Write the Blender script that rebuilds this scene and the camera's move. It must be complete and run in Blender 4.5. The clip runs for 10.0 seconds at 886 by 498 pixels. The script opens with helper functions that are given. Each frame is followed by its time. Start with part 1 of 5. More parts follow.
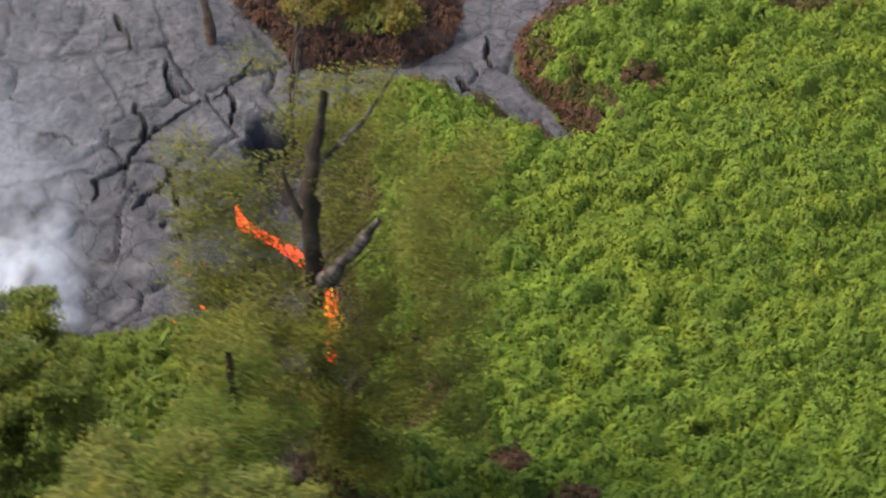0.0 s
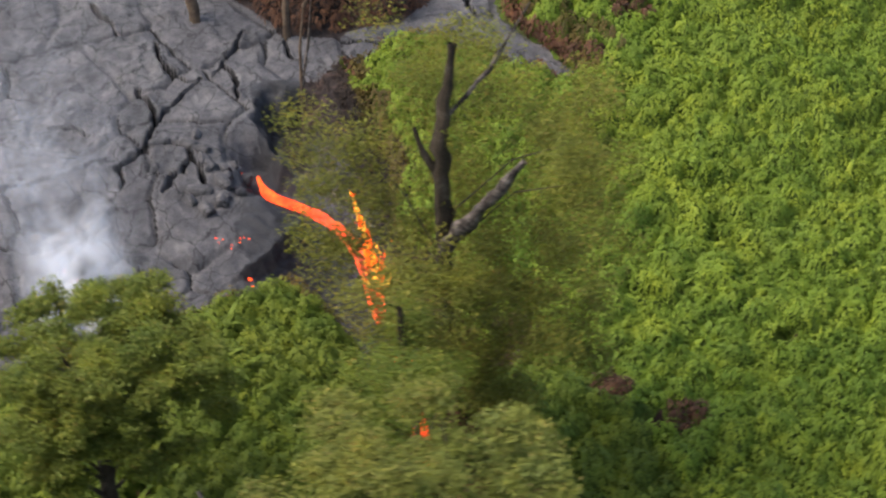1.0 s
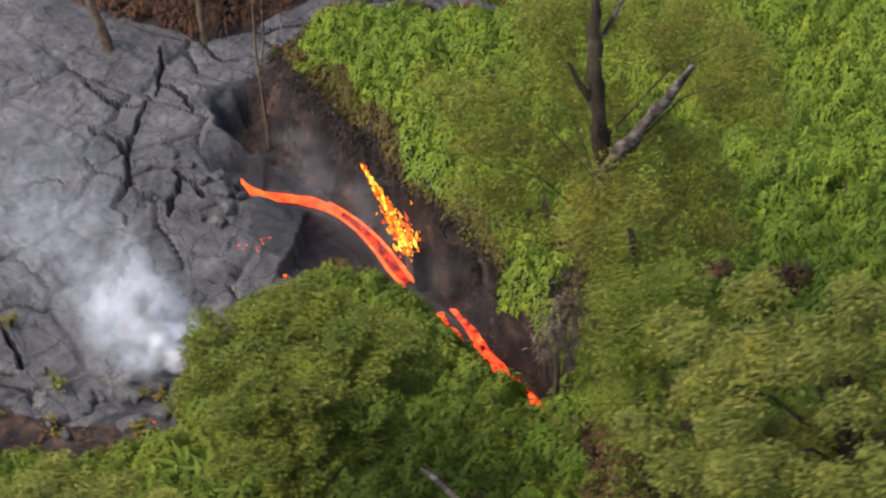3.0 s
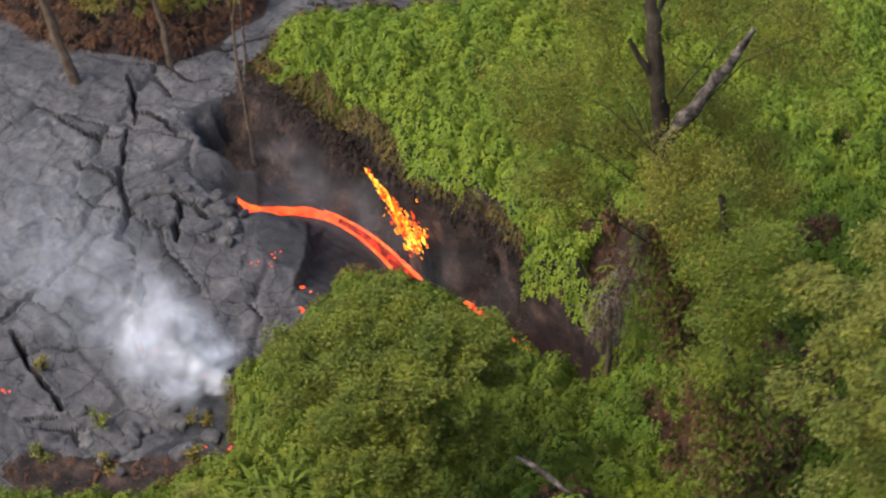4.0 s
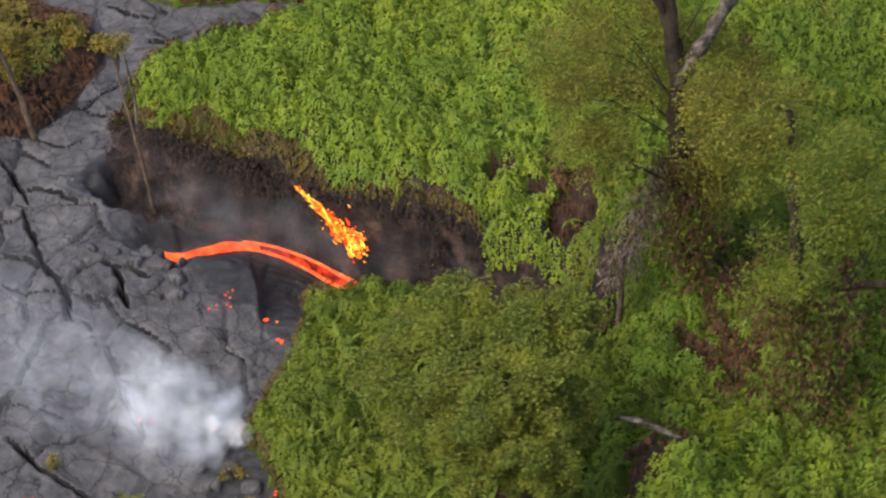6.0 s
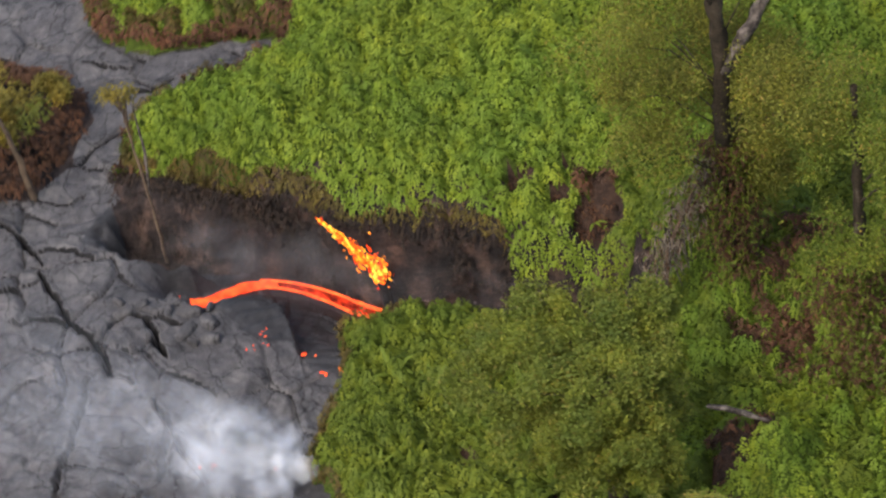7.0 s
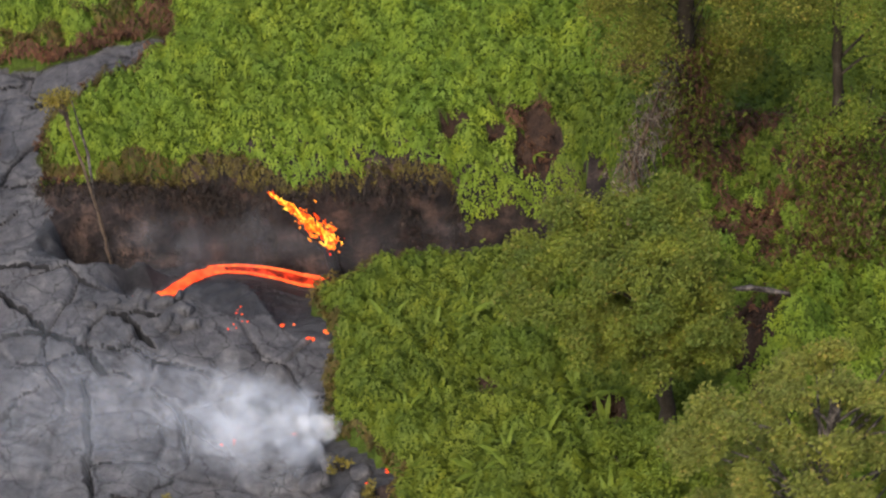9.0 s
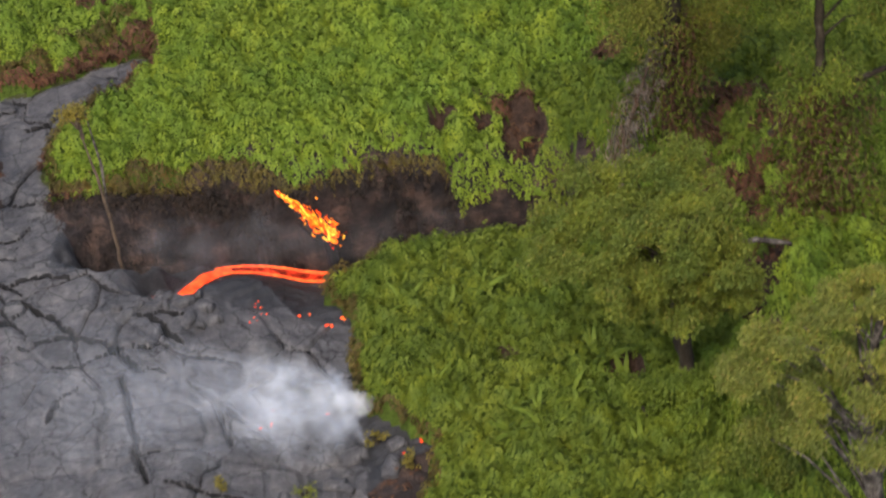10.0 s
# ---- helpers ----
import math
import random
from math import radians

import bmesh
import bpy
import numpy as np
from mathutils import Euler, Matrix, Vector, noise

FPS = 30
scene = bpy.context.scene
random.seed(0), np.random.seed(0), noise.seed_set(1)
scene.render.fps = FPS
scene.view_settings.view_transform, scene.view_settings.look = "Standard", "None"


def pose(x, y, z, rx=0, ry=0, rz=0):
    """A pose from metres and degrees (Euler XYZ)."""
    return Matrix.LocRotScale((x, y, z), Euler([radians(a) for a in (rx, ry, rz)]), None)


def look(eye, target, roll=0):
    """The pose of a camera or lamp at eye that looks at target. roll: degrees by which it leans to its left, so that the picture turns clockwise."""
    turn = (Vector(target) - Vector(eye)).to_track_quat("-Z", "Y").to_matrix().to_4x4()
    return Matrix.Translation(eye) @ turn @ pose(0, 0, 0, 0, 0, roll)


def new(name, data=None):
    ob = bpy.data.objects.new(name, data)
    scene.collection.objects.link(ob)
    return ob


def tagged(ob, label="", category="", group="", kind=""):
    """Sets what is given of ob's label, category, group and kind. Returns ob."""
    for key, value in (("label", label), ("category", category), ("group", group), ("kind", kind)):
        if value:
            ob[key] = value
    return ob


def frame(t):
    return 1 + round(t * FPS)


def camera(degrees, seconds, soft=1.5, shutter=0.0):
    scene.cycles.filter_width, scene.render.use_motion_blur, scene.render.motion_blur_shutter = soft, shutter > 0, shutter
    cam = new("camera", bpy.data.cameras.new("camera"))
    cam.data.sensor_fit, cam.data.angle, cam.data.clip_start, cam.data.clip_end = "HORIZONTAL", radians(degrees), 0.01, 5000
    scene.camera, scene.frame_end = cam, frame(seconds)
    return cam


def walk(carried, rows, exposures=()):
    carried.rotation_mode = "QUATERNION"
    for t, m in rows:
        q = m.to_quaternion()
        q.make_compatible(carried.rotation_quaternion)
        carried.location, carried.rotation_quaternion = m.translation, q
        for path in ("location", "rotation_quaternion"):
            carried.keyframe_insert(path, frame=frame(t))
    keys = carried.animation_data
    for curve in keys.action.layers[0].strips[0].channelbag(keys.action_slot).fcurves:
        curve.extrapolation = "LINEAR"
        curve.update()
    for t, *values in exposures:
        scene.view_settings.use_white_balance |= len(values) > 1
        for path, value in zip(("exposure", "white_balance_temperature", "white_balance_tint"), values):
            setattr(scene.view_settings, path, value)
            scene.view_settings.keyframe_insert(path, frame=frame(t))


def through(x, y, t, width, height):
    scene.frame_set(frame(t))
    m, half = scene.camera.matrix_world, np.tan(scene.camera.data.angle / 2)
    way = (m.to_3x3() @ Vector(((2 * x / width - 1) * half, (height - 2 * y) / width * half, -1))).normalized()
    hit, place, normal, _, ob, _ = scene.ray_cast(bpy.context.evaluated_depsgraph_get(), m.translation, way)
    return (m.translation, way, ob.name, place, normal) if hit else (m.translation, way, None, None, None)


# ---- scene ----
cam = camera(18, 10.0, soft=2.2, shutter=0.7)
PATH = [
    (0, (66.763, -8.85, 49.775), (65.227, -8.487, 48.546), -1.2),
    (0.5, (65.946, -14.206, 50.198), (64.444, -13.728, 48.967), -2.2),
    (1, (64.712, -19.445, 50.546), (63.266, -18.865, 49.291), -2.7),
    (1.5, (63.048, -24.345, 50.954), (61.63, -23.655, 49.723), -3.3),
    (2, (60.873, -28.907, 51.481), (59.529, -28.119, 50.227), -4.7),
    (2.5, (58.322, -33.25, 51.942), (57.066, -32.369, 50.659), -5.7),
    (3, (55.405, -36.927, 52.394), (54.224, -35.967, 51.097), -6.8),
    (3.2, (54.156, -38.267, 52.607), (53.003, -37.279, 51.305), -7.2),
    (4.3, (46.518, -45.04, 53.579), (45.555, -43.892, 52.254), -8.4),
    (4.5, (44.929, -46.032, 53.787), (44.006, -44.857, 52.456), -8.7),
    (5, (41.132, -48.252, 54.353), (40.294, -47.014, 53.024), -8.8),
    (5.5, (37.224, -49.787, 54.703), (36.503, -48.502, 53.351), -10.2),
    (5.7, (35.526, -50.235, 54.82), (34.853, -48.942, 53.45), -10.4),
    (6.8, (26.855, -52.784, 55.68), (26.381, -51.426, 54.291), -11.2),
    (7, (25.342, -53.309, 55.765), (24.904, -51.934, 54.38), -11.5),
    (7.5, (21.639, -54.452, 55.693), (21.3, -53.045, 54.312), -11.5),
    (8, (18.013, -55.426, 55.591), (17.766, -54.006, 54.205), -11.5),
    (8.5, (14.447, -56.4, 55.717), (14.308, -54.979, 54.317), -10.4),
    (9, (10.861, -57.992, 56.308), (10.814, -56.559, 54.913), -9.7),
    (9.5, (7.254, -60.147, 57.186), (7.296, -58.695, 55.811), -9.6),
    (10, (3.608, -62.141, 58.068), (3.729, -60.691, 56.695), -9.1),
]
walk(cam, [(t, look(eye, target, roll)) for t, eye, target, roll in PATH], exposures=[(0, 1.4), (3, 1.32), (6, 1.22), (10, 1.14)])

# ---------- world, sun, exposure ----------
world = bpy.data.worlds.new("world")
scene.world = world
world.use_nodes = True
wn = world.node_tree
sky = wn.nodes.new("ShaderNodeTexSky")
sky.sky_type = "NISHITA"
sky.sun_disc = False
sky.sun_elevation = radians(58)
sky.sun_rotation = radians(200)
sky.air_density, sky.dust_density, sky.ozone_density = 1.2, 4.0, 1.0
wn.links.new(sky.outputs[0], wn.nodes["Background"].inputs[0])
wn.nodes["Background"].inputs[1].default_value = 0.15
sun = new("sun", bpy.data.lights.new("sun", "SUN"))
sun.data.energy, sun.data.angle, sun.data.color = 1.5, radians(25), (1.0, 0.915, 0.82)
sun.matrix_world = look((-4, -14, 26), (4, 0, 0))
scene.cycles.transparent_max_bounces = 40

# ---------- small helpers ----------
RNG = np.random.default_rng(7)


def hash2(ix, iy, seed):
    h = (ix.astype(np.int64) * 374761393 + iy.astype(np.int64) * 668265263 + seed * 1442695041) & 0xFFFFFFFF
    h = ((h ^ (h >> 13)) * 1274126177) & 0xFFFFFFFF
    h = ((h ^ (h >> 16)) * 2246822519) & 0xFFFFFFFF
    return ((h ^ (h >> 15)) & 0xFFFFFF) / 0xFFFFFF


def vnoise(x, y, seed=0):
    x, y = np.asarray(x, float), np.asarray(y, float)
    ix, iy = np.floor(x), np.floor(y)
    fx, fy = x - ix, y - iy
    fx, fy = fx * fx * (3 - 2 * fx), fy * fy * (3 - 2 * fy)
    a, b = hash2(ix, iy, seed), hash2(ix + 1, iy, seed)
    c, d = hash2(ix, iy + 1, seed), hash2(ix + 1, iy + 1, seed)
    return (a + (b - a) * fx) * (1 - fy) + (c + (d - c) * fx) * fy


def fbm(x, y, size, seed=0, octaves=4):
    """Smooth noise from -1 to 1 with features of that size in metres."""
    out, amp, total = 0.0, 1.0, 0.0
    for k in range(octaves):
        out = out + amp * (2 * vnoise(np.asarray(x) * 2**k / size + 17 * k, np.asarray(y) * 2**k / size - 9 * k, seed + k) - 1)
        total += amp
        amp *= 0.5
    return out / total


def cells(x, y, size, seed):
    """Distance to the nearest joint between irregular cells, in metres, and a number for the cell."""
    x, y = np.asarray(x) / size, np.asarray(y) / size
    ix, iy = np.floor(x), np.floor(y)
    near = np.full(x.shape, 9.0)
    second, number = near.copy(), near.copy()
    for i in (-1, 0, 1):
        for j in (-1, 0, 1):
            px, py = ix + i + 0.15 + 0.7 * hash2(ix + i, iy + j, seed), iy + j + 0.15 + 0.7 * hash2(ix + i, iy + j, seed + 1)
            d = np.hypot(x - px, y - py)
            closer = d < near
            second = np.where(closer, near, np.minimum(second, d))
            number = np.where(closer, hash2(ix + i, iy + j, seed + 2), number)
            near = np.where(closer, d, near)
    return (second - near) * size * 0.5, number


def inside(x, y, ring):
    x, y = np.asarray(x, float), np.asarray(y, float)
    hit = np.zeros(x.shape, bool)
    for (x0, y0), (x1, y1) in zip(ring, ring[1:] + ring[:1]):
        if y0 != y1:
            hit ^= ((y0 > y) != (y1 > y)) & (x < (x1 - x0) * (y - y0) / (y1 - y0) + x0)
    return hit


def line_dist(x, y, line, extra=None):
    """Distance to a polyline, and the value of extra (one number a corner) at the nearest place."""
    x, y = np.asarray(x, float), np.asarray(y, float)
    best, value = np.full(x.shape, 1e9), np.zeros(x.shape)
    for k, ((x0, y0), (x1, y1)) in enumerate(zip(line, line[1:])):
        dx, dy = x1 - x0, y1 - y0
        s = np.clip(((x - x0) * dx + (y - y0) * dy) / (dx * dx + dy * dy), 0, 1)
        d = np.hypot(x - x0 - s * dx, y - y0 - s * dy)
        v = k + s if extra is None else extra[k] + s * (extra[k + 1] - extra[k])
        value = np.where(d < best, v, value)
        best = np.minimum(best, d)
    return best, value


def smooth(a, b, v):
    s = np.clip((np.asarray(v, float) - a) / (b - a), 0, 1)
    return s * s * (3 - 2 * s)


def mesh_of(name, verts, faces, slots=(), material_index=None, flat=False, values=None, normals=None):
    """A mesh from arrays: verts n x 3, faces m x k."""
    me = bpy.data.meshes.new(name)
    verts, faces = np.asarray(verts, np.float32), np.asarray(faces, np.int32)
    n, k = faces.shape
    me.vertices.add(len(verts))
    me.vertices.foreach_set("co", verts.ravel())
    me.loops.add(n * k)
    me.loops.foreach_set("vertex_index", faces.ravel())
    me.polygons.add(n)
    me.polygons.foreach_set("loop_start", np.arange(0, n * k, k, dtype=np.int32))
    me.polygons.foreach_set("loop_total", np.full(n, k, np.int32))
    for m in slots:
        me.materials.append(m)
    if material_index is not None:
        me.polygons.foreach_set("material_index", np.asarray(material_index, np.int32))
    if not flat:
        me.polygons.foreach_set("use_smooth", np.ones(n, bool))
    me.update(calc_edges=True)
    if normals is not None:
        me.attributes.new("custom_normal", "FLOAT_VECTOR", "POINT").data.foreach_set("vector", np.asarray(normals, np.float32).ravel())
    if values is not None:
        me.attributes.new("thickness", "FLOAT", "POINT").data.foreach_set("value", np.asarray(values, np.float32))
    me.validate()
    return me


def child(name, me, parent, label=""):
    ob = new(name, me)
    ob.parent = parent
    if label:
        tagged(ob, label)
    return ob


def part(name, bm, material, parent, label=""):
    me = bpy.data.meshes.new(name)
    bm.to_mesh(me)
    bm.free()
    me.materials.append(material)
    for p in me.polygons:
        p.use_smooth = True
    return child(name, me, parent, label)


def tube_arrays(points, radii, sides=8, rough=0.12, seed=0):
    """A knobbly tapered tube along points, closed at its end."""
    pts = np.array(points, float)
    fine = [pts[0]]
    rad = [radii[0]]
    for a, b, ra, rb in zip(pts, pts[1:], radii, radii[1:]):
        steps = max(2, int(np.linalg.norm(b - a) / 0.35))
        for s in range(1, steps + 1):
            fine.append(a + (b - a) * s / steps)
            rad.append(ra + (rb - ra) * s / steps)
    fine, rad = np.array(fine), np.array(rad)
    gen = np.random.default_rng(seed)
    fine[1:-1] += gen.normal(0, 0.13, (len(fine) - 2, 3)) * rad[1:-1, None]
    way = np.gradient(fine, axis=0)
    way /= np.linalg.norm(way, axis=1)[:, None]
    side = np.cross(way, (0.31, 0.17, 0.93) if abs(way[:, 2]).mean() < 0.9 else (1.0, 0.1, 0.0))
    side /= np.linalg.norm(side, axis=1)[:, None]
    other = np.cross(way, side)
    a = np.arange(sides) * 2 * np.pi / sides
    r = rad[:, None] * (1 + rough * gen.normal(0, 1, (len(fine), sides)))
    ring = fine[:, None] + r[..., None] * (np.cos(a)[:, None] * side[:, None] + np.sin(a)[:, None] * other[:, None])
    verts = np.concatenate([ring.reshape(-1, 3), fine[-1:] + way[-1:] * rad[-1], fine[:1]])
    faces = []
    for i in range(len(fine) - 1):
        for j in range(sides):
            k = (j + 1) % sides
            faces.append((i * sides + j, i * sides + k, (i + 1) * sides + k, (i + 1) * sides + j))
    return verts, np.array(faces)


def tube(name, points, radii, material, sides=8, rough=0.12, seed=0):
    v, f = tube_arrays(points, radii, sides, rough, seed)
    return mesh_of(name, v, f, (material,))


# ---------- materials ----------
def nodes_of(name):
    m = bpy.data.materials.new(name)
    m.use_nodes = True
    t = m.node_tree
    return m, t, t.nodes["Principled BSDF"], t.nodes["Material Output"]


def noise_node(t, scale, detail=5.0, rough=0.6, coords=None):
    n = t.nodes.new("ShaderNodeTexNoise")
    n.inputs["Scale"].default_value, n.inputs["Detail"].default_value, n.inputs["Roughness"].default_value = scale, detail, rough
    if coords is None:
        coords = t.nodes.new("ShaderNodeTexCoord").outputs["Object"]
    t.links.new(coords, n.inputs["Vector"])
    return n


def ramp_node(t, source, stops):
    r = t.nodes.new("ShaderNodeValToRGB")
    while len(r.color_ramp.elements) < len(stops):
        r.color_ramp.elements.new(0.5)
    for e, (pos, col) in zip(r.color_ramp.elements, stops):
        e.position, e.color = pos, (*col, 1)
    t.links.new(source, r.inputs[0])
    return r


def mix_node(t, mode, factor, a, b):
    m = t.nodes.new("ShaderNodeMix")
    m.data_type, m.blend_type = "RGBA", mode
    for socket, value in ((m.inputs[0], factor), (m.inputs[6], a), (m.inputs[7], b)):
        if isinstance(value, (int, float)):
            socket.default_value = value
        elif isinstance(value, tuple):
            socket.default_value = (*value, 1)
        else:
            t.links.new(value, socket)
    return m.outputs[2]


def bump_node(t, p, height, strength, distance):
    b = t.nodes.new("ShaderNodeBump")
    b.inputs["Strength"].default_value, b.inputs["Distance"].default_value = strength, distance
    t.links.new(height, b.inputs["Height"])
    t.links.new(b.outputs[0], p.inputs["Normal"])


def leaf_material(name, stops, patch, patch_size, through=0.35, rough=0.65, even=0.55):
    """Leaves: a colour for each leaf, drifting in patches, and some light through the blade."""
    m, t, p, out = nodes_of(name)
    geo = t.nodes.new("ShaderNodeNewGeometry")
    per_leaf = ramp_node(t, geo.outputs["Random Per Island"], stops)
    middle = stops[len(stops) // 2][1]
    calm = mix_node(t, "MIX", even, per_leaf.outputs[0], middle)
    drift = noise_node(t, 1.6 / patch_size, 5.0, 0.65)
    near = ramp_node(t, drift.outputs[0], ((0.36, (0.68, 0.74, 0.74)), (0.5, (0.94, 0.95, 0.92)), (0.64, (1.2 * patch[0], 1.15 * patch[1], patch[2]))))
    wide = noise_node(t, 0.3, 3.0, 0.55)
    far = ramp_node(t, wide.outputs[0], ((0.35, (0.88, 0.95, 0.95)), (0.65, (1.1, 1.04, 1.0))))
    col = mix_node(t, "MULTIPLY", 1.0, mix_node(t, "MULTIPLY", 1.0, calm, near.outputs[0]), far.outputs[0])
    t.links.new(col, p.inputs["Base Color"])
    p.inputs["Roughness"].default_value = rough
    p.inputs["Specular IOR Level"].default_value = 0.2
    trans = t.nodes.new("ShaderNodeBsdfTranslucent")
    t.links.new(col, trans.inputs[0])
    mix = t.nodes.new("ShaderNodeMixShader")
    mix.inputs[0].default_value = through
    t.links.new(p.outputs[0], mix.inputs[1])
    t.links.new(trans.outputs[0], mix.inputs[2])
    t.links.new(mix.outputs[0], out.inputs[0])
    return m


def rough_material(name, stops, size, bump=0.5, fine=14.0, roughness=0.9, distance=0.05):
    m, t, p, _ = nodes_of(name)
    big, small = noise_node(t, 1 / size, 6.0, 0.62), noise_node(t, fine, 5.0, 0.7)
    col = ramp_node(t, big.outputs[0], stops)
    grain = ramp_node(t, small.outputs[0], ((0.3, (0.6, 0.6, 0.6)), (0.7, (1.25, 1.25, 1.25))))
    t.links.new(mix_node(t, "MULTIPLY", 1.0, col.outputs[0], grain.outputs[0]), p.inputs["Base Color"])
    p.inputs["Roughness"].default_value = roughness
    p.inputs["Specular IOR Level"].default_value = 0.15
    bump_node(t, p, small.outputs[0], bump, distance)
    return m


def glow_material(name, stops, size, strength):
    m, t, p, out = nodes_of(name)
    n = noise_node(t, 1 / size, 4.0, 0.65)
    col = ramp_node(t, n.outputs[0], stops)
    e = t.nodes.new("ShaderNodeEmission")
    e.inputs[1].default_value = strength
    t.links.new(col.outputs[0], e.inputs[0])
    t.links.new(e.outputs[0], out.inputs[0])
    return m


def flame_material(name):
    """Fire: each tongue from deep orange-red to yellow, uneven along it."""
    m, t, p, out = nodes_of(name)
    own = t.nodes.new("ShaderNodeObjectInfo").outputs["Random"]
    n = noise_node(t, 7.0, 3.0, 0.6)
    add = t.nodes.new("ShaderNodeMath")
    add.operation = "MULTIPLY_ADD"
    add.inputs[1].default_value = 0.55
    t.links.new(own, add.inputs[0])
    t.links.new(n.outputs[0], add.inputs[2])
    col = ramp_node(t, add.outputs[0], ((0.48, (0.7, 0.025, 0.006)), (0.68, (1.0, 0.11, 0.01)), (0.88, (1.0, 0.26, 0.015)), (1.0, (1.0, 0.58, 0.06))))
    e = t.nodes.new("ShaderNodeEmission")
    e.inputs[1].default_value = 1.05
    t.links.new(col.outputs[0], e.inputs[0])
    t.links.new(e.outputs[0], out.inputs[0])
    return m


def smoke_material(name, colour, thickness, size, lo=0.40, hi=0.66):
    """Thin smoke: white scattering, thinned out by its density and by drifting noise."""
    m, t, p, out = nodes_of(name)
    a = t.nodes.new("ShaderNodeAttribute")
    a.attribute_name = "thickness"
    n = noise_node(t, 1 / size, 5.0, 0.6)
    r = ramp_node(t, n.outputs[0], ((lo, (0, 0, 0)), (hi, (1, 1, 1))))
    mul = t.nodes.new("ShaderNodeMath")
    mul.operation = "MULTIPLY"
    t.links.new(a.outputs["Fac"], mul.inputs[0])
    t.links.new(r.outputs[0], mul.inputs[1])
    scale = t.nodes.new("ShaderNodeMath")
    scale.operation = "MULTIPLY"
    scale.inputs[1].default_value = thickness
    t.links.new(mul.outputs[0], scale.inputs[0])
    d, tl, mixd = t.nodes.new("ShaderNodeBsdfDiffuse"), t.nodes.new("ShaderNodeBsdfTranslucent"), t.nodes.new("ShaderNodeMixShader")
    d.inputs[0].default_value = tl.inputs[0].default_value = (*colour, 1)
    mixd.inputs[0].default_value = 0.45
    t.links.new(d.outputs[0], mixd.inputs[1])
    t.links.new(tl.outputs[0], mixd.inputs[2])
    clear, mix = t.nodes.new("ShaderNodeBsdfTransparent"), t.nodes.new("ShaderNodeMixShader")
    t.links.new(scale.outputs[0], mix.inputs[0])
    t.links.new(clear.outputs[0], mix.inputs[1])
    t.links.new(mixd.outputs[0], mix.inputs[2])
    t.links.new(mix.outputs[0], out.inputs[0])
    return m


def crust_material(name, low, mid, high, hair):
    """Cooled lava: patches, mottling, grit and hairline cracks."""
    m, t, p, _ = nodes_of(name)
    coords = t.nodes.new("ShaderNodeTexCoord").outputs["Object"]
    big, mid_n, grit = noise_node(t, 0.9, 7.0, 0.65, coords), noise_node(t, 4.5, 6.0, 0.7, coords), noise_node(t, 22.0, 5.0, 0.75, coords)
    col = ramp_node(t, big.outputs[0], ((0.32, low), (0.5, mid), (0.68, high)))
    mottle = ramp_node(t, mid_n.outputs[0], ((0.32, (0.62, 0.62, 0.63)), (0.52, (1.0, 1.0, 1.0)), (0.72, (1.38, 1.35, 1.32))))
    speck = ramp_node(t, grit.outputs[0], ((0.3, (0.66, 0.66, 0.66)), (0.7, (1.28, 1.28, 1.28))))
    c = mix_node(t, "MULTIPLY", 1.0, mix_node(t, "MULTIPLY", 1.0, col.outputs[0], mottle.outputs[0]), speck.outputs[0])
    wander = mix_node(t, "LINEAR_LIGHT", 0.35, coords, noise_node(t, 1.6, 4.0, 0.6, coords).outputs["Color"])
    lines = t.nodes.new("ShaderNodeTexVoronoi")
    lines.feature = "DISTANCE_TO_EDGE"
    lines.inputs["Scale"].default_value = 0.95
    t.links.new(wander, lines.inputs["Vector"])
    crack = ramp_node(t, lines.outputs["Distance"], ((0.006, (hair, hair, hair)), (0.026, (1, 1, 1))))
    t.links.new(mix_node(t, "MULTIPLY", 0.9, c, crack.outputs[0]), p.inputs["Base Color"])
    p.inputs["Roughness"].default_value = 0.7
    p.inputs["Specular IOR Level"].default_value = 0.35
    total = t.nodes.new("ShaderNodeMath")
    total.operation = "MULTIPLY_ADD"
    total.inputs[1].default_value = 2.2
    t.links.new(mid_n.outputs[0], total.inputs[0])
    t.links.new(grit.outputs[0], total.inputs[2])
    bump_node(t, p, total.outputs[0], 0.85, 0.05)
    return m


CRUST = crust_material("grey_lava_crust", (0.034, 0.033, 0.035), (0.060, 0.057, 0.060), (0.102, 0.096, 0.094), 0.14)
# near-black: darker lava plus painted shade inside cracks; also charred wood
CRACK = rough_material("crack_shade_and_char", ((0.3, (0.006, 0.006, 0.007)), (0.7, (0.018, 0.017, 0.018))), 0.6, 0.6, 14.0, 0.7)
FRESH = crust_material("fresh_black_lava", (0.013, 0.013, 0.015), (0.023, 0.023, 0.026), (0.040, 0.039, 0.042), 0.6)
BURNT = rough_material("burnt_brown_soil", ((0.34, (0.013, 0.011, 0.011)), (0.52, (0.031, 0.023, 0.021)), (0.72, (0.1, 0.062, 0.046))), 0.9, 1.0, 9.0, 0.95, 0.1)
SOIL = rough_material("mossy_forest_soil", ((0.3, (0.022, 0.02, 0.010)), (0.5, (0.04, 0.045, 0.014)), (0.7, (0.06, 0.075, 0.018))), 1.4, 1.0, 8.0, 0.95, 0.1)
LITTER = rough_material("brown_leaf_litter", ((0.3, (0.016, 0.010, 0.008)), (0.55, (0.042, 0.025, 0.018)), (0.8, (0.075, 0.045, 0.03))), 0.5, 1.0, 9.0, 0.95, 0.1)
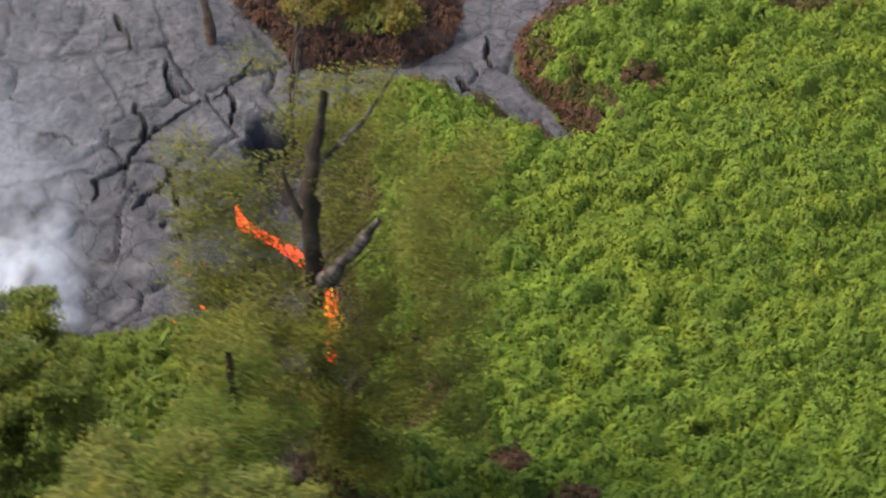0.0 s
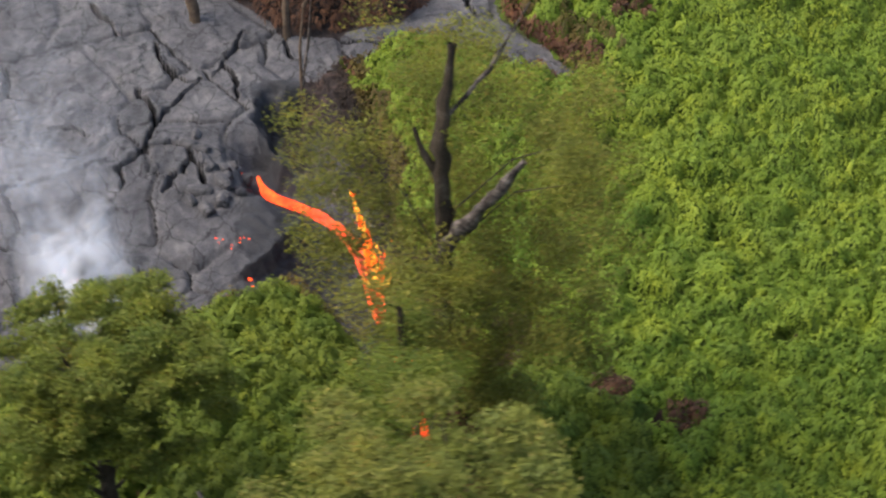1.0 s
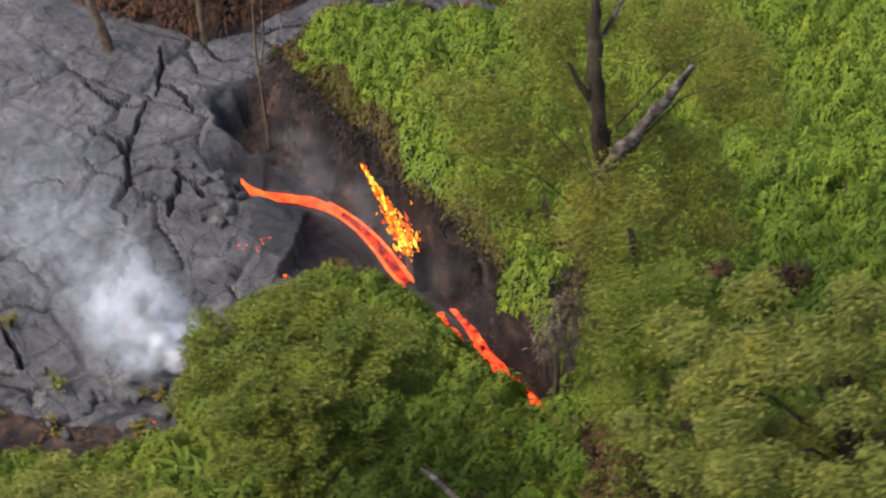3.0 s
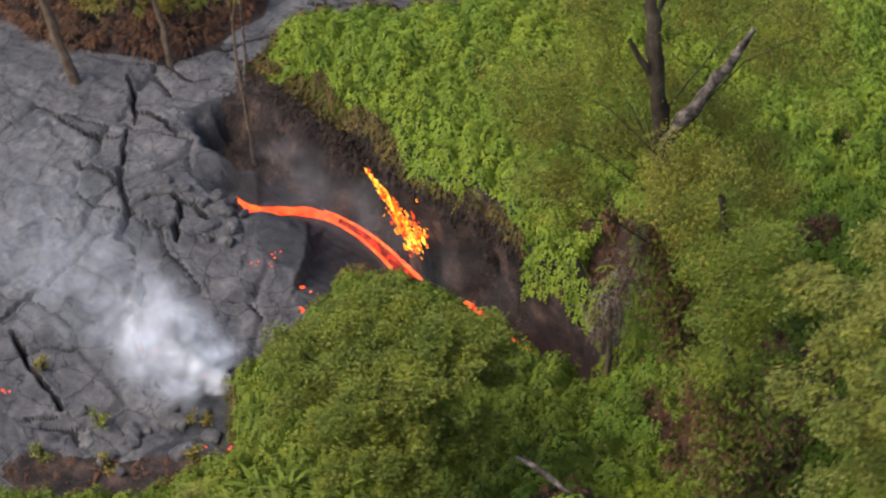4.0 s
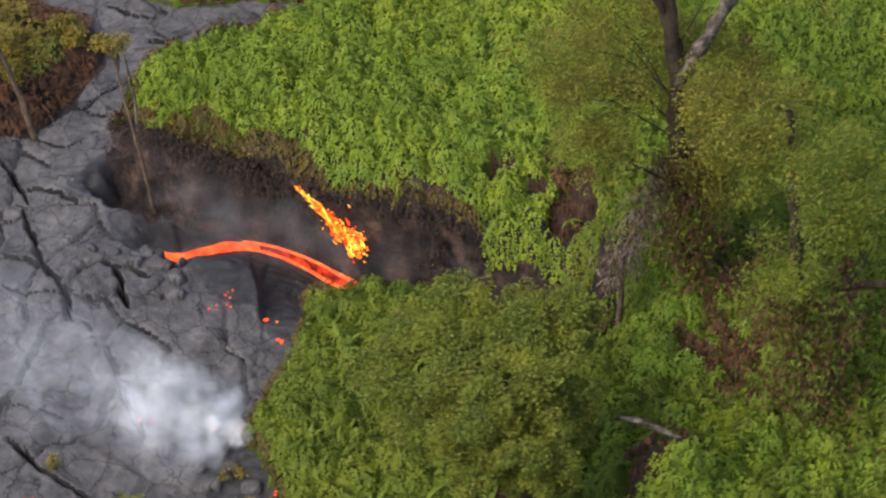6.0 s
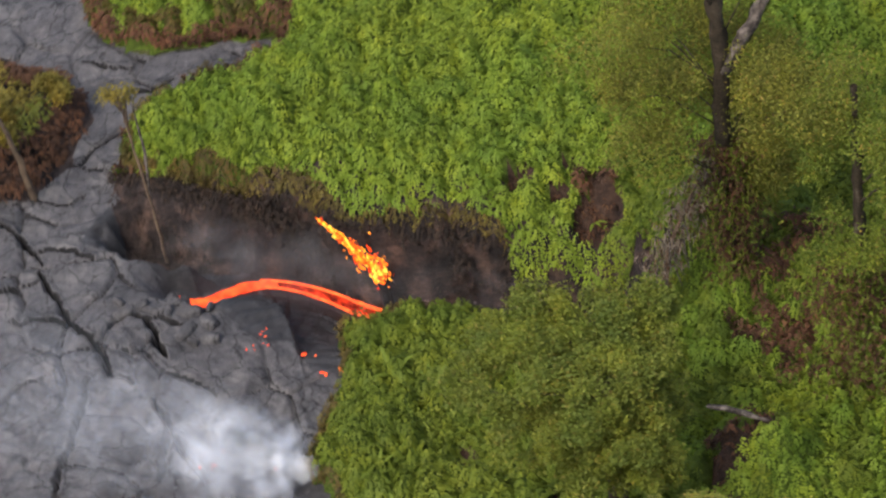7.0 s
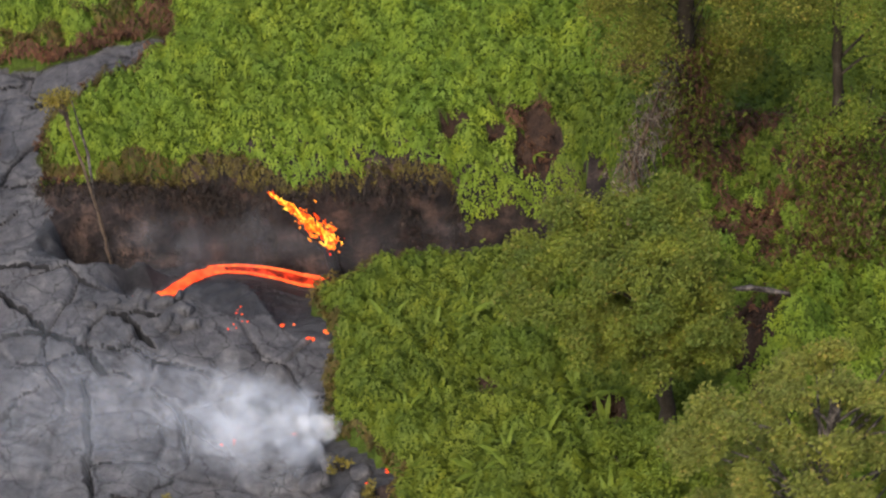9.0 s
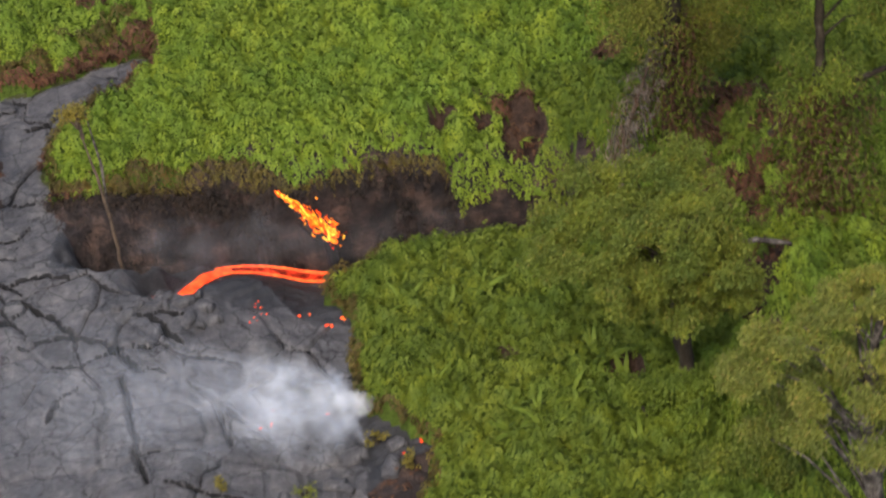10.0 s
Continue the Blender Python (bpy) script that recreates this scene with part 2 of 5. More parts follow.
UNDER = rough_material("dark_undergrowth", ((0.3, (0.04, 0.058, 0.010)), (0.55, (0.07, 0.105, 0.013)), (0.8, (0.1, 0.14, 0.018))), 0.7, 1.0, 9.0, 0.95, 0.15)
FERN = leaf_material("bright_fern", ((0.0, (0.087, 0.130, 0.013)), (0.45, (0.120, 0.175, 0.017)), (0.8, (0.154, 0.214, 0.022)), (1.0, (0.216, 0.256, 0.036))), (1.05, 1.0, 0.9), 1.7, even=0.75)
DARKFERN = leaf_material("deep_green_fern", ((0.0, (0.05, 0.075, 0.009)), (0.5, (0.083, 0.116, 0.012)), (0.85, (0.116, 0.15, 0.016)), (1.0, (0.17, 0.19, 0.028))), (1.05, 1.0, 0.9), 1.4, even=0.7)
DRYFERN = leaf_material("singed_olive_fern", ((0.0, (0.04, 0.026, 0.012)), (0.5, (0.088, 0.064, 0.018)), (1.0, (0.14, 0.125, 0.026))), (1.0, 1.0, 0.9), 0.9)
BURNTFERN = leaf_material("burnt_brown_fern", ((0.0, (0.008, 0.007, 0.007)), (0.6, (0.021, 0.014, 0.011)), (1.0, (0.058, 0.035, 0.022))), (1.0, 1.0, 1.0), 0.9, 0.1, 0.8)
OLIVE = leaf_material("olive_tree_leaf", ((0.0, (0.077, 0.075, 0.012)), (0.5, (0.114, 0.113, 0.016)), (0.8, (0.148, 0.155, 0.022)), (0.92, (0.197, 0.174, 0.030)), (1.0, (0.197, 0.095, 0.030))), (1.0, 1.0, 0.9), 1.2, even=0.35)
GREENLEAF = leaf_material("green_tree_leaf", ((0.0, (0.050, 0.074, 0.011)), (0.5, (0.082, 0.114, 0.014)), (0.85, (0.128, 0.158, 0.02)), (0.94, (0.19, 0.16, 0.03)), (1.0, (0.19, 0.09, 0.03))), (1.05, 1.03, 0.9), 1.3, even=0.4)
BROADLEAF = leaf_material("green_olive_leaf", ((0.0, (0.046, 0.064, 0.009)), (0.5, (0.078, 0.098, 0.013)), (0.8, (0.124, 0.144, 0.020)), (0.93, (0.19, 0.18, 0.030)), (1.0, (0.201, 0.101, 0.030))), (1.08, 1.05, 0.9), 1.6)
YELLOW = leaf_material("yellow_green_leaf", ((0.0, (0.062, 0.076, 0.013)), (0.5, (0.106, 0.122, 0.020)), (0.85, (0.156, 0.166, 0.032)), (1.0, (0.253, 0.15, 0.055))), (1.0, 1.0, 0.9), 1.2)
AMBER = leaf_material("amber_dry_leaf", ((0.0, (0.068, 0.050, 0.011)), (0.5, (0.163, 0.124, 0.022)), (1.0, (0.258, 0.208, 0.040))), (1.0, 1.0, 0.9), 1.0)
RUST = leaf_material("rust_brown_leaf", ((0.0, (0.028, 0.015, 0.010)), (0.6, (0.075, 0.034, 0.019)), (1.0, (0.15, 0.075, 0.035))), (1.0, 1.0, 1.0), 1.0, 0.15, 0.8)
DEADGREY = leaf_material("dead_grey_frond", ((0.0, (0.06, 0.045, 0.036)), (0.6, (0.15, 0.115, 0.095)), (1.0, (0.24, 0.195, 0.165))), (1.0, 1.0, 1.0), 1.0, 0.15, 0.8)
BARK = rough_material("dark_bark", ((0.3, (0.016, 0.012, 0.008)), (0.55, (0.04, 0.030, 0.020)), (0.8, (0.10, 0.08, 0.058))), 0.5, 0.8, 18.0, 0.9)
PALEBARK = rough_material("pale_grey_bark", ((0.4, (0.025, 0.02, 0.017)), (0.52, (0.085, 0.07, 0.06)), (0.7, (0.2, 0.17, 0.148))), 0.28, 0.7, 18.0, 0.9)
BROWNBARK = rough_material("scorched_brown_bark", ((0.3, (0.05, 0.035, 0.025)), (0.7, (0.15, 0.105, 0.07))), 0.4, 0.7, 18.0, 0.9)
MOLTEN = glow_material("molten_lava", ((0.30, (0.80, 0.035, 0.012)), (0.48, (1.0, 0.075, 0.022)), (0.62, (1.0, 0.12, 0.028)), (0.8, (1.0, 0.20, 0.04))), 0.35, 1.0)
HOT = glow_material("bright_molten_lava", ((0.3, (0.95, 0.055, 0.02)), (0.55, (1.0, 0.12, 0.028)), (0.8, (1.0, 0.26, 0.05))), 0.22, 1.0)
FLAME = flame_material("flame")
SMOKE = smoke_material("blue_white_smoke", (0.80, 0.84, 0.92), 0.4, 1.1, 0.38, 0.66)
STEAM = smoke_material("white_steam", (0.93, 0.94, 0.97), 0.62, 0.55, 0.3, 0.66)

# ---------- plan ----------
# edge of the open lava and of the burnt cut, counterclockwise
OPEN = [(4.9, -0.5), (5.6, -2.2), (5.2, -4.0), (5.2, -6.0), (7.1, -7.8), (6.5, -9.8), (4.8, -11.2), (3.4, -12.2), (-2, -15), (-20, -20),
        (-60, -10), (-60, 40), (-9, 26), (-4.4, 22), (-4.6, 19.4), (-8, 19), (-8.5, 17), (-5.8, 15), (-6.0, 12.4), (-5.4, 11.2), (-4.3, 10.4), (-2.9, 10.0), (-1.8, 10.2), (-0.4, 10.6), (1.0, 11.0), (1.1, 10.3), (0.2, 9.2),
        (-1.5, 8.4), (-2.6, 7.2), (-3.0, 6.0), (-2.7, 4.6), (-0.3, 4.2), (1.4, 3.9), (2.3, 3.8), (3.6, 3.3), (5.3, 2.65), (6.8, 2.65), (7.8, 2.8), (8.8, 2.35), (9.8, 2.0),
        (11.2, 1.75), (12.9, 1.45), (13.1, -0.2), (11.4, -0.3), (10.6, 0.35), (9.3, 0.4), (7.5, 0.1), (6.5, -0.1), (5.4, -0.1)]
# course of the lava from the crust's edge down into the burnt cut
STREAM = [(-0.05, 0.6), (0.62, 0.72), (1.1, 1.4), (1.5, 1.92), (2.0, 2.3), (2.57, 2.52), (3.25, 2.62), (3.88, 2.61), (4.5, 2.53), (5.1, 2.45), (6.7, 2.35), (8.3, 2.0), (9.8, 1.5), (12.3, 1.1)]
STREAM_Z = [-0.8, -1.14, -1.41, -1.66, -1.93, -2.22, -2.54, -2.82, -3.1, -3.25, -3.32, -3.32, -3.28, -3.2]
BANK_S = [2.2, 1.5, 0.8, 0.6, 0.5, 0.48, 0.5, 0.55, 0.6, 0.7, 0.8, 0.9, 1.0, 1.0]
BURN = [(-2.6, 4.8), (-2.5, 3.3), (-2.3, 2.4), (-1.6, 1.9), (0, 2.2), (1.5, 2.6), (3, 2.8), (5, 2.45), (7.5, 2.35), (10, 1.8), (13.4, 1.0), (13.6, 1.6), (11.8, 2.0), (8.8, 2.9), (5.3, 2.95), (3.6, 3.6), (2.3, 4.1), (-0.3, 4.5)]
NEWLAVA = [(-2.9, 1.5), (-1.6, 1.0), (-0.6, 0.8), (0.2, 0.2), (1.2, -0.2), (2.4, -0.8), (3.6, -1.2), (4.6, -1.9), (5.6, -2.3), (6, -0.2), (13.2, -0.3), (13.4, 1.1), (10, 2.0), (7.5, 2.5), (5, 2.5), (3, 2.9), (1.5, 2.9), (0, 2.6), (-2.0, 2.8), (-2.5, 3.2)]
SCORCH = [(2.2, -11.9), (2.4, -10.7), (4.3, -9.6), (5.4, -8.7), (6.6, -8.0), (7.3, -8.2), (6.8, -9.9), (4.9, -11.4), (3.4, -12.4)]
EDGE = [(4.3, -6.3), (5.6, -6.0), (7.3, -7.7), (7.0, -9.9), (5.0, -11.4), (3.2, -12.4), (2.0, -11.8), (3.0, -10.4), (4.6, -9.4), (5.0, -8.2), (4.2, -7.2)]
ISLE = [(-9.5, 2.4), (-5.2, 3.5), (-4.4, 5.0), (-4.2, 7.0), (-5.3, 8.8), (-8.5, 9.8), (-16, 9.5), (-16, 2.6)]
CRACKS = [
    [(-4.0, 0.3), (-3.15, -0.7), (-2.48, -1.65), (-1.42, -2.61), (-0.91, -3.43), (-0.12, -3.6)],
    [(-1.42, -2.61), (-1.43, -1.79), (-0.78, -1.25), (0.65, -1.3)],
    [(-0.4, -1.3), (0.5, -2.6)],
    [(-3.7, -4.8), (-3.3, -4.05), (-2.75, -3.75)],
    [(-1.46, -3.7), (-1.3, -5.3), (-1.3, -7.1), (-1.1, -8.2)],
    [(0.53, -4.1), (1.05, -4.8), (1.25, -6.0), (1.35, -6.9)],
    [(1.15, -5.1), (2.0, -6.0), (2.5, -6.5)],
    [(-5.0, 3.4), (-4.1, 3.25), (-3.55, 3.6)],
    [(-9.4, -1.5), (-7.2, -1.3)],
    [(-6.5, -0.4), (-4.9, -0.55), (-4.1, -0.15), (-3.9, 0.2)],
    [(-4.0, 0.8), (-5.8, 2.4)],
    [(-0.6, -8.3), (0.7, -8.9), (2.1, -9.3)],
    [(-4.5, 1.2), (-3.7, 1.3), (-2.6, 1.0)],
    [(-3.2, 8.3), (-2.4, 8.4), (-1.9, 8.9)],
    [(-5.2, 9.7), (-4.05, 9.5), (-3.6, 9.5)],
    [(1.2, -5.0), (1.8, -4.6), (2.8, -4.1)],
    [(-4.3, -1.7), (-3.2, -1.5), (-2.4, -1.75)],
    [(1.6, -10.2), (2.1, -9.6)],
]


def terrain(x, y):
    """Height of the ground, without its fine relief."""
    x, y = np.asarray(x, float), np.asarray(y, float)
    z = 0.48 - 1.3 * smooth(-1.2, 4.5, x) - 0.5 * smooth(5, 13, x) - 0.4 * smooth(13, 20, x)
    z = z + 0.35 * smooth(3.5, 7, y) * smooth(-2, 4, x) + 0.2 * fbm(x, y, 4.5, 3, 3)
    d, floor = line_dist(x, y, STREAM, STREAM_Z)
    _, slope = line_dist(x, y, STREAM, BANK_S)
    _, middle = line_dist(x, y, STREAM, [q[1] for q in STREAM])
    slope = slope + (2.3 - slope) * smooth(-0.5, 0.5, (y - middle) / np.maximum(d, 0.2))
    px, py = x + 0.55 * fbm(x, y, 1.1, 161, 4), y + 0.55 * fbm(x, y, 1.1, 163, 4)
    pit, low = line_dist(px, py, [(-1.5, 2.2), (-0.3, 2.15), (1.2, 2.35)], [-1.0, -1.4, -1.65])
    pit = low + 3.4 * np.maximum(0, pit - 0.55)
    bank = np.minimum(pit, floor + slope * np.maximum(0, d - 0.4))
    return z - np.logaddexp(0, (z - bank) * 4) / 4


def canopy(x, y):
    """Height of the top of the low thicket."""
    x, y = np.asarray(x, float), np.asarray(y, float)
    back = smooth(-0.5, 2.5, y + 0.12 * (x - 9))
    z = 0.35 + 1.0 * back + 0.28 * fbm(x, y, 2.6, 21, 3) - 0.7 * smooth(14, 22, y) * 0.6
    z = z + 0.9 * np.exp(-(((x - 14.8) / 1.4) ** 2) - ((y - 1.6) / 1.6) ** 2)
    z = z + 2.7 * np.exp(-(((x - 17.7) / 1.5) ** 2) - ((y + 6.7) / 1.3) ** 2)
    edge, _ = line_dist(x, y, OPEN + OPEN[:1])
    z = z - np.where((y > 1) & (x < 13.4) & (x > -2.6) & (y < 6), 1.45 + 0.9 * smooth(8.6, 9.8, x), 0.75) * np.exp(-edge / (0.6 + 0.3 * smooth(8.6, 9.8, x)))
    d, _ = line_dist(x, y, STREAM)
    z = np.where((x > 5.8) & (x < 13.8) & (y < 1.3), np.minimum(z, -3.25 + 1.6 * d), z)
    z = np.where((x > 10.7) & ((y > -0.5) | (x > 13.6)), np.minimum(z, -3.0 + 0.98 * d + 4 * smooth(0.5, 1.6, y)), z)
    ux, uy = x + 0.95 * fbm(x, y, 1.9, 25, 3), y + 0.95 * fbm(x, y, 1.9, 26, 3)
    dome, own = cells(ux * 0.94 + uy * 0.34, uy * 0.94 - ux * 0.34, 0.86, 31)
    z = z + 0.5 * (1 - (1 - np.clip(dome / 0.37, 0, 1)) ** 2) + 0.45 * (own - 0.5) - 0.35
    knob, _ = cells(x + 0.2 * fbm(x, y, 0.5, 27, 2) + 5, y + 0.2 * fbm(x, y, 0.5, 28, 2), 0.42, 37)
    return z + 0.17 * (1 - (1 - np.clip(knob / 0.18, 0, 1)) ** 2)


GAPS = [(9.7, 4.1, 0.42), (12.1, 3.05, 0.8), (11.2, 4.6, 0.32), (10.9, 3.6, 0.25), (12.7, -7.4, 0.6), (9.6, -5.9, 0.35), (16.8, -6.9, 0.6), (18.2, -6.1, 0.6), (17.5, -6.5, 0.4), (16.8, -8.3, 0.45), (15.6, 10.0, 0.35), (17.0, 5.4, 0.5)]


def in_gap(x, y):
    g = np.zeros(np.shape(x), bool)
    for gx, gy, r in GAPS:
        g |= np.hypot(np.asarray(x) - gx, np.asarray(y) - gy) < r
    return g


def thicket(x, y):
    """Where the low green thicket grows."""
    far = 3.5 * smooth(24, 40, np.hypot(x, y))
    wx, wy = x + 0.3 * fbm(x, y, 1.1, 51, 2) + far * fbm(x, y, 8.0, 53, 4), y + 0.3 * fbm(x, y, 1.1, 61, 2) + far * fbm(x, y, 8.0, 63, 4)
    return ~inside(wx, wy, OPEN)


# ---------- ground ----------
def spread(a, b, step, far):
    mid = np.arange(a, b, step)
    out = [b]
    while out[-1] < far:
        out.append(out[-1] + max(step, 0.06 * (out[-1] - b) + step))
    back = [a]
    while back[-1] > -far:
        back.append(back[-1] - max(step, 0.06 * (a - back[-1]) + step))
    return np.concatenate([back[:0:-1], mid, out])


def build_ground():
    gx, gy = spread(-7.5, 6, 0.054, 2500), spread(-10.2, 10.2, 0.058, 2500)
    x, y = np.meshgrid(gx, gy, indexing="ij")
    z = terrain(x, y)
    far = 3.5 * smooth(24, 40, np.hypot(x, y))
    wx, wy = x + 0.25 * fbm(x, y, 1.0, 51, 3) + far * fbm(x, y, 8.0, 53, 4), y + 0.25 * fbm(x, y, 1.0, 61, 3) + far * fbm(x, y, 8.0, 63, 4)
    lava = inside(wx, wy, OPEN)
    burn = inside(wx, wy, BURN)
    fresh = inside(x + 0.7 * fbm(x, y, 0.9, 55, 5), y + 0.7 * fbm(x, y, 0.9, 65, 5), NEWLAVA)
    isle = inside(wx, wy, ISLE) | inside(wx, wy, SCORCH)
    fresh |= inside(x + 0.9 * fbm(x, y, 1.1, 57, 5), y + 0.9 * fbm(x, y, 1.1, 67, 5), EDGE)
    crust = lava & ~burn & ~fresh & ~isle
    # tilted plates, swollen towards their middles, with creases between them
    ux, uy = x + 0.5 * fbm(x, y, 2.0, 81, 3), y + 0.5 * fbm(x, y, 2.0, 91, 3)
    joint, number = cells(ux, uy, 2.6, 5)
    small_joint, small_number = cells(ux * 1.0 + 3, uy, 0.9, 8)
    plate = 0.10 * smooth(0, 0.16, joint) + 0.12 * (number - 0.5) + 0.03 * smooth(0, 0.3, small_joint)
    ropes = 0.018 * np.sin(16 * (x * np.cos(6 * number) + y * np.sin(6 * number)) + 5 * fbm(x, y, 0.9, 33, 3)) * smooth(0.05, 0.35, fbm(x, y, 2.2, 71, 2))
    lumps = 0.13 * fbm(x, y, 1.0, 41, 6) + 0.06 * fbm(x, y, 0.28, 43, 3)
    def soft(mask):
        m = mask.astype(float)
        for _ in range(5):
            m[1:-1] = (m[:-2] + m[1:-1] + m[2:]) / 3
            m[:, 1:-1] = (m[:, :-2] + m[:, 1:-1] + m[:, 2:]) / 3
        return m

    z = z + soft(crust) * (plate + ropes + lumps - 0.1)
    near, _ = line_dist(x, y, STREAM)
    z = z + soft(fresh & ~burn) * smooth(0.3, 0.7, near) * (0.13 * fbm(x, y, 0.8, 45, 5) + 0.03 * np.sin(13 * near + 5 * fbm(x, y, 0.9, 47, 2)))
    z = z + soft(burn) * smooth(0.35, 0.75, near) * (0.22 * fbm(x, y, 0.7, 49, 4))
    # open cracks: near-black faces colour in their shade, besides darker glassy lava
    opened = np.full(x.shape, 9.0)
    for n, line in enumerate(CRACKS):
        d, s = line_dist(x + 0.16 * fbm(x, y, 0.45, 101, 4), y + 0.16 * fbm(x, y, 0.45, 103, 4), line)
        taper = np.minimum(1, 0.6 + 0.8 * np.minimum(s, len(line) - 1 - s)) * (0.8 + 0.5 * fbm(x, y, 0.5, 121, 3))
        opened = np.minimum(opened, d / taper)
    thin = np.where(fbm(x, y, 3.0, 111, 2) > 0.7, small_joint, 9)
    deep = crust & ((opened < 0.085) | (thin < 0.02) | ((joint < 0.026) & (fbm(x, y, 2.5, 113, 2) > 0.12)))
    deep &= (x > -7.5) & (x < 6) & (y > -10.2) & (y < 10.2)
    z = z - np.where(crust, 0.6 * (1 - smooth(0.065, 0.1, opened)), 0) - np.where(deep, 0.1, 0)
    z = z + np.where(crust, 0.05 * np.exp(-(((opened - 0.19) / 0.08) ** 2)), 0)
    nx, ny = x.shape
    i = np.arange(nx * ny).reshape(nx, ny)
    faces = np.stack([i[:-1, :-1], i[1:, :-1], i[1:, 1:], i[:-1, 1:]], -1).reshape(-1, 4)
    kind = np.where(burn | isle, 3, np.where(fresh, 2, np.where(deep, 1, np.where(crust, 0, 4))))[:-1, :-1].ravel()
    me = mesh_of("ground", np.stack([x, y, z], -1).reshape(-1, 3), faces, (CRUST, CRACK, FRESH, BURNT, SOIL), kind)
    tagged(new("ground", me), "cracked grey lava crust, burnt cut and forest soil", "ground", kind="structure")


build_ground()


# ---------- low thicket ----------
def frond_template(stations=4, width=0.16):
    """One arching frond along +x of length 1: pairs of narrow leaflets joined along a rib."""
    verts, faces = [], []
    rise = lambda s: 0.34 * s - 0.62 * s * s  # noqa: E731
    for k in range(stations + 1):
        s = 0.1 + 0.86 * k / stations
        verts.append((s, 0, rise(s)))
    for k in range(stations):
        s = 0.1 + 0.86 * k / stations
        w = width * (1.25 - 0.75 * s) * 1.4
        for side in (-1, 1):
            b = len(verts)
            verts.append((s + 0.2, side * w, rise(s + 0.2) - 0.05))
            faces.append((k, k + 1, b) if side > 0 else (k, b, k + 1))
    return np.array(verts), np.array(faces)


def scatter(template, place, yaw, pitch, roll, size):
    """Many copies of a template as arrays."""
    v, f = template
    n = len(place)
    cy, sy, cp, sp, cr, sr = np.cos(yaw), np.sin(yaw), np.cos(pitch), np.sin(pitch), np.cos(roll), np.sin(roll)
    m = np.empty((n, 3, 3))
    m[:, 0] = np.stack([cy * cp, cy * sp * sr - sy * cr, cy * sp * cr + sy * sr], -1)
    m[:, 1] = np.stack([sy * cp, sy * sp * sr + cy * cr, sy * sp * cr - cy * sr], -1)
    m[:, 2] = np.stack([-sp, cp * sr, cp * cr], -1)
    out = np.einsum("nij,vj->nvi", m, v) * np.asarray(size)[:, None, None] + np.asarray(place)[:, None]
    return out.reshape(-1, 3), (f[None] + (np.arange(n) * len(v))[:, None, None]).reshape(-1, f.shape[1])


def join(arrays):
    verts, faces, base = [], [], 0
    for v, f in arrays:
        verts.append(v)
        faces.append(f + base)
        base += len(v)
    return np.concatenate(verts), np.concatenate(faces)


def fern_mass(centres, radius, count, gen, size=0.5):
    """Domes of drooping fronds round the centres (n x 3)."""
    n = len(centres)
    c = np.repeat(centres, count, axis=0)
    r = np.repeat(radius, count)
    yaw = gen.uniform(0, 2 * np.pi, n * count)
    out = np.sqrt(gen.uniform(0, 1, n * count))
    place = c + np.stack([np.cos(yaw) * out * r * 0.55, np.sin(yaw) * out * r * 0.55, -0.55 * r * out**2 + gen.normal(0, 0.05, n * count)], -1)
    pitch = -0.15 + 0.75 * out + gen.normal(0, 0.22, n * count)
    return scatter(frond_template(), place, yaw + gen.normal(0, 0.5, n * count), pitch, gen.normal(0, 0.35, n * count), size * gen.uniform(0.65, 1.25, n * count) * np.clip(r / 0.42, 0.7, 1.4))


def jitter_grid(x0, x1, y0, y1, step, gen):
    x, y = np.meshgrid(np.arange(x0, x1, step), np.arange(y0, y1, step))
    x = x.ravel() + gen.uniform(-0.5, 0.5, x.size) * step
    y = y.ravel() + gen.uniform(-0.5, 0.5, y.size) * step
    return x, y


def frond_cover(x, y, z, gen, size):
    """Fronds lying over the canopy's domes, drooping down their sides."""
    e = 0.12
    gx = (canopy(x + e, y) - canopy(x - e, y)) / (2 * e)
    gy = (canopy(x, y + e) - canopy(x, y - e)) / (2 * e)
    steep = np.minimum(np.hypot(gx, gy), 2.5)
    n = len(x)
    yaw = np.arctan2(-gy, -gx) + gen.normal(0, 0.75, n)
    pitch = np.arctan(steep) * 0.6 + gen.normal(0.0, 0.25, n)
    v, f = scatter(frond_template(2, 0.17), np.stack([x, y, z], -1), yaw, pitch, gen.normal(0, 0.3, n), size * gen.uniform(0.6, 1.35, n))
    up = np.stack([-0.7 * gx, -0.7 * gy, np.ones(n)], -1) + gen.normal(0, 0.22, (n, 3))
    up /= np.linalg.norm(up, axis=1)[:, None]
    return v, f, np.repeat(up, len(v) // n, axis=0)


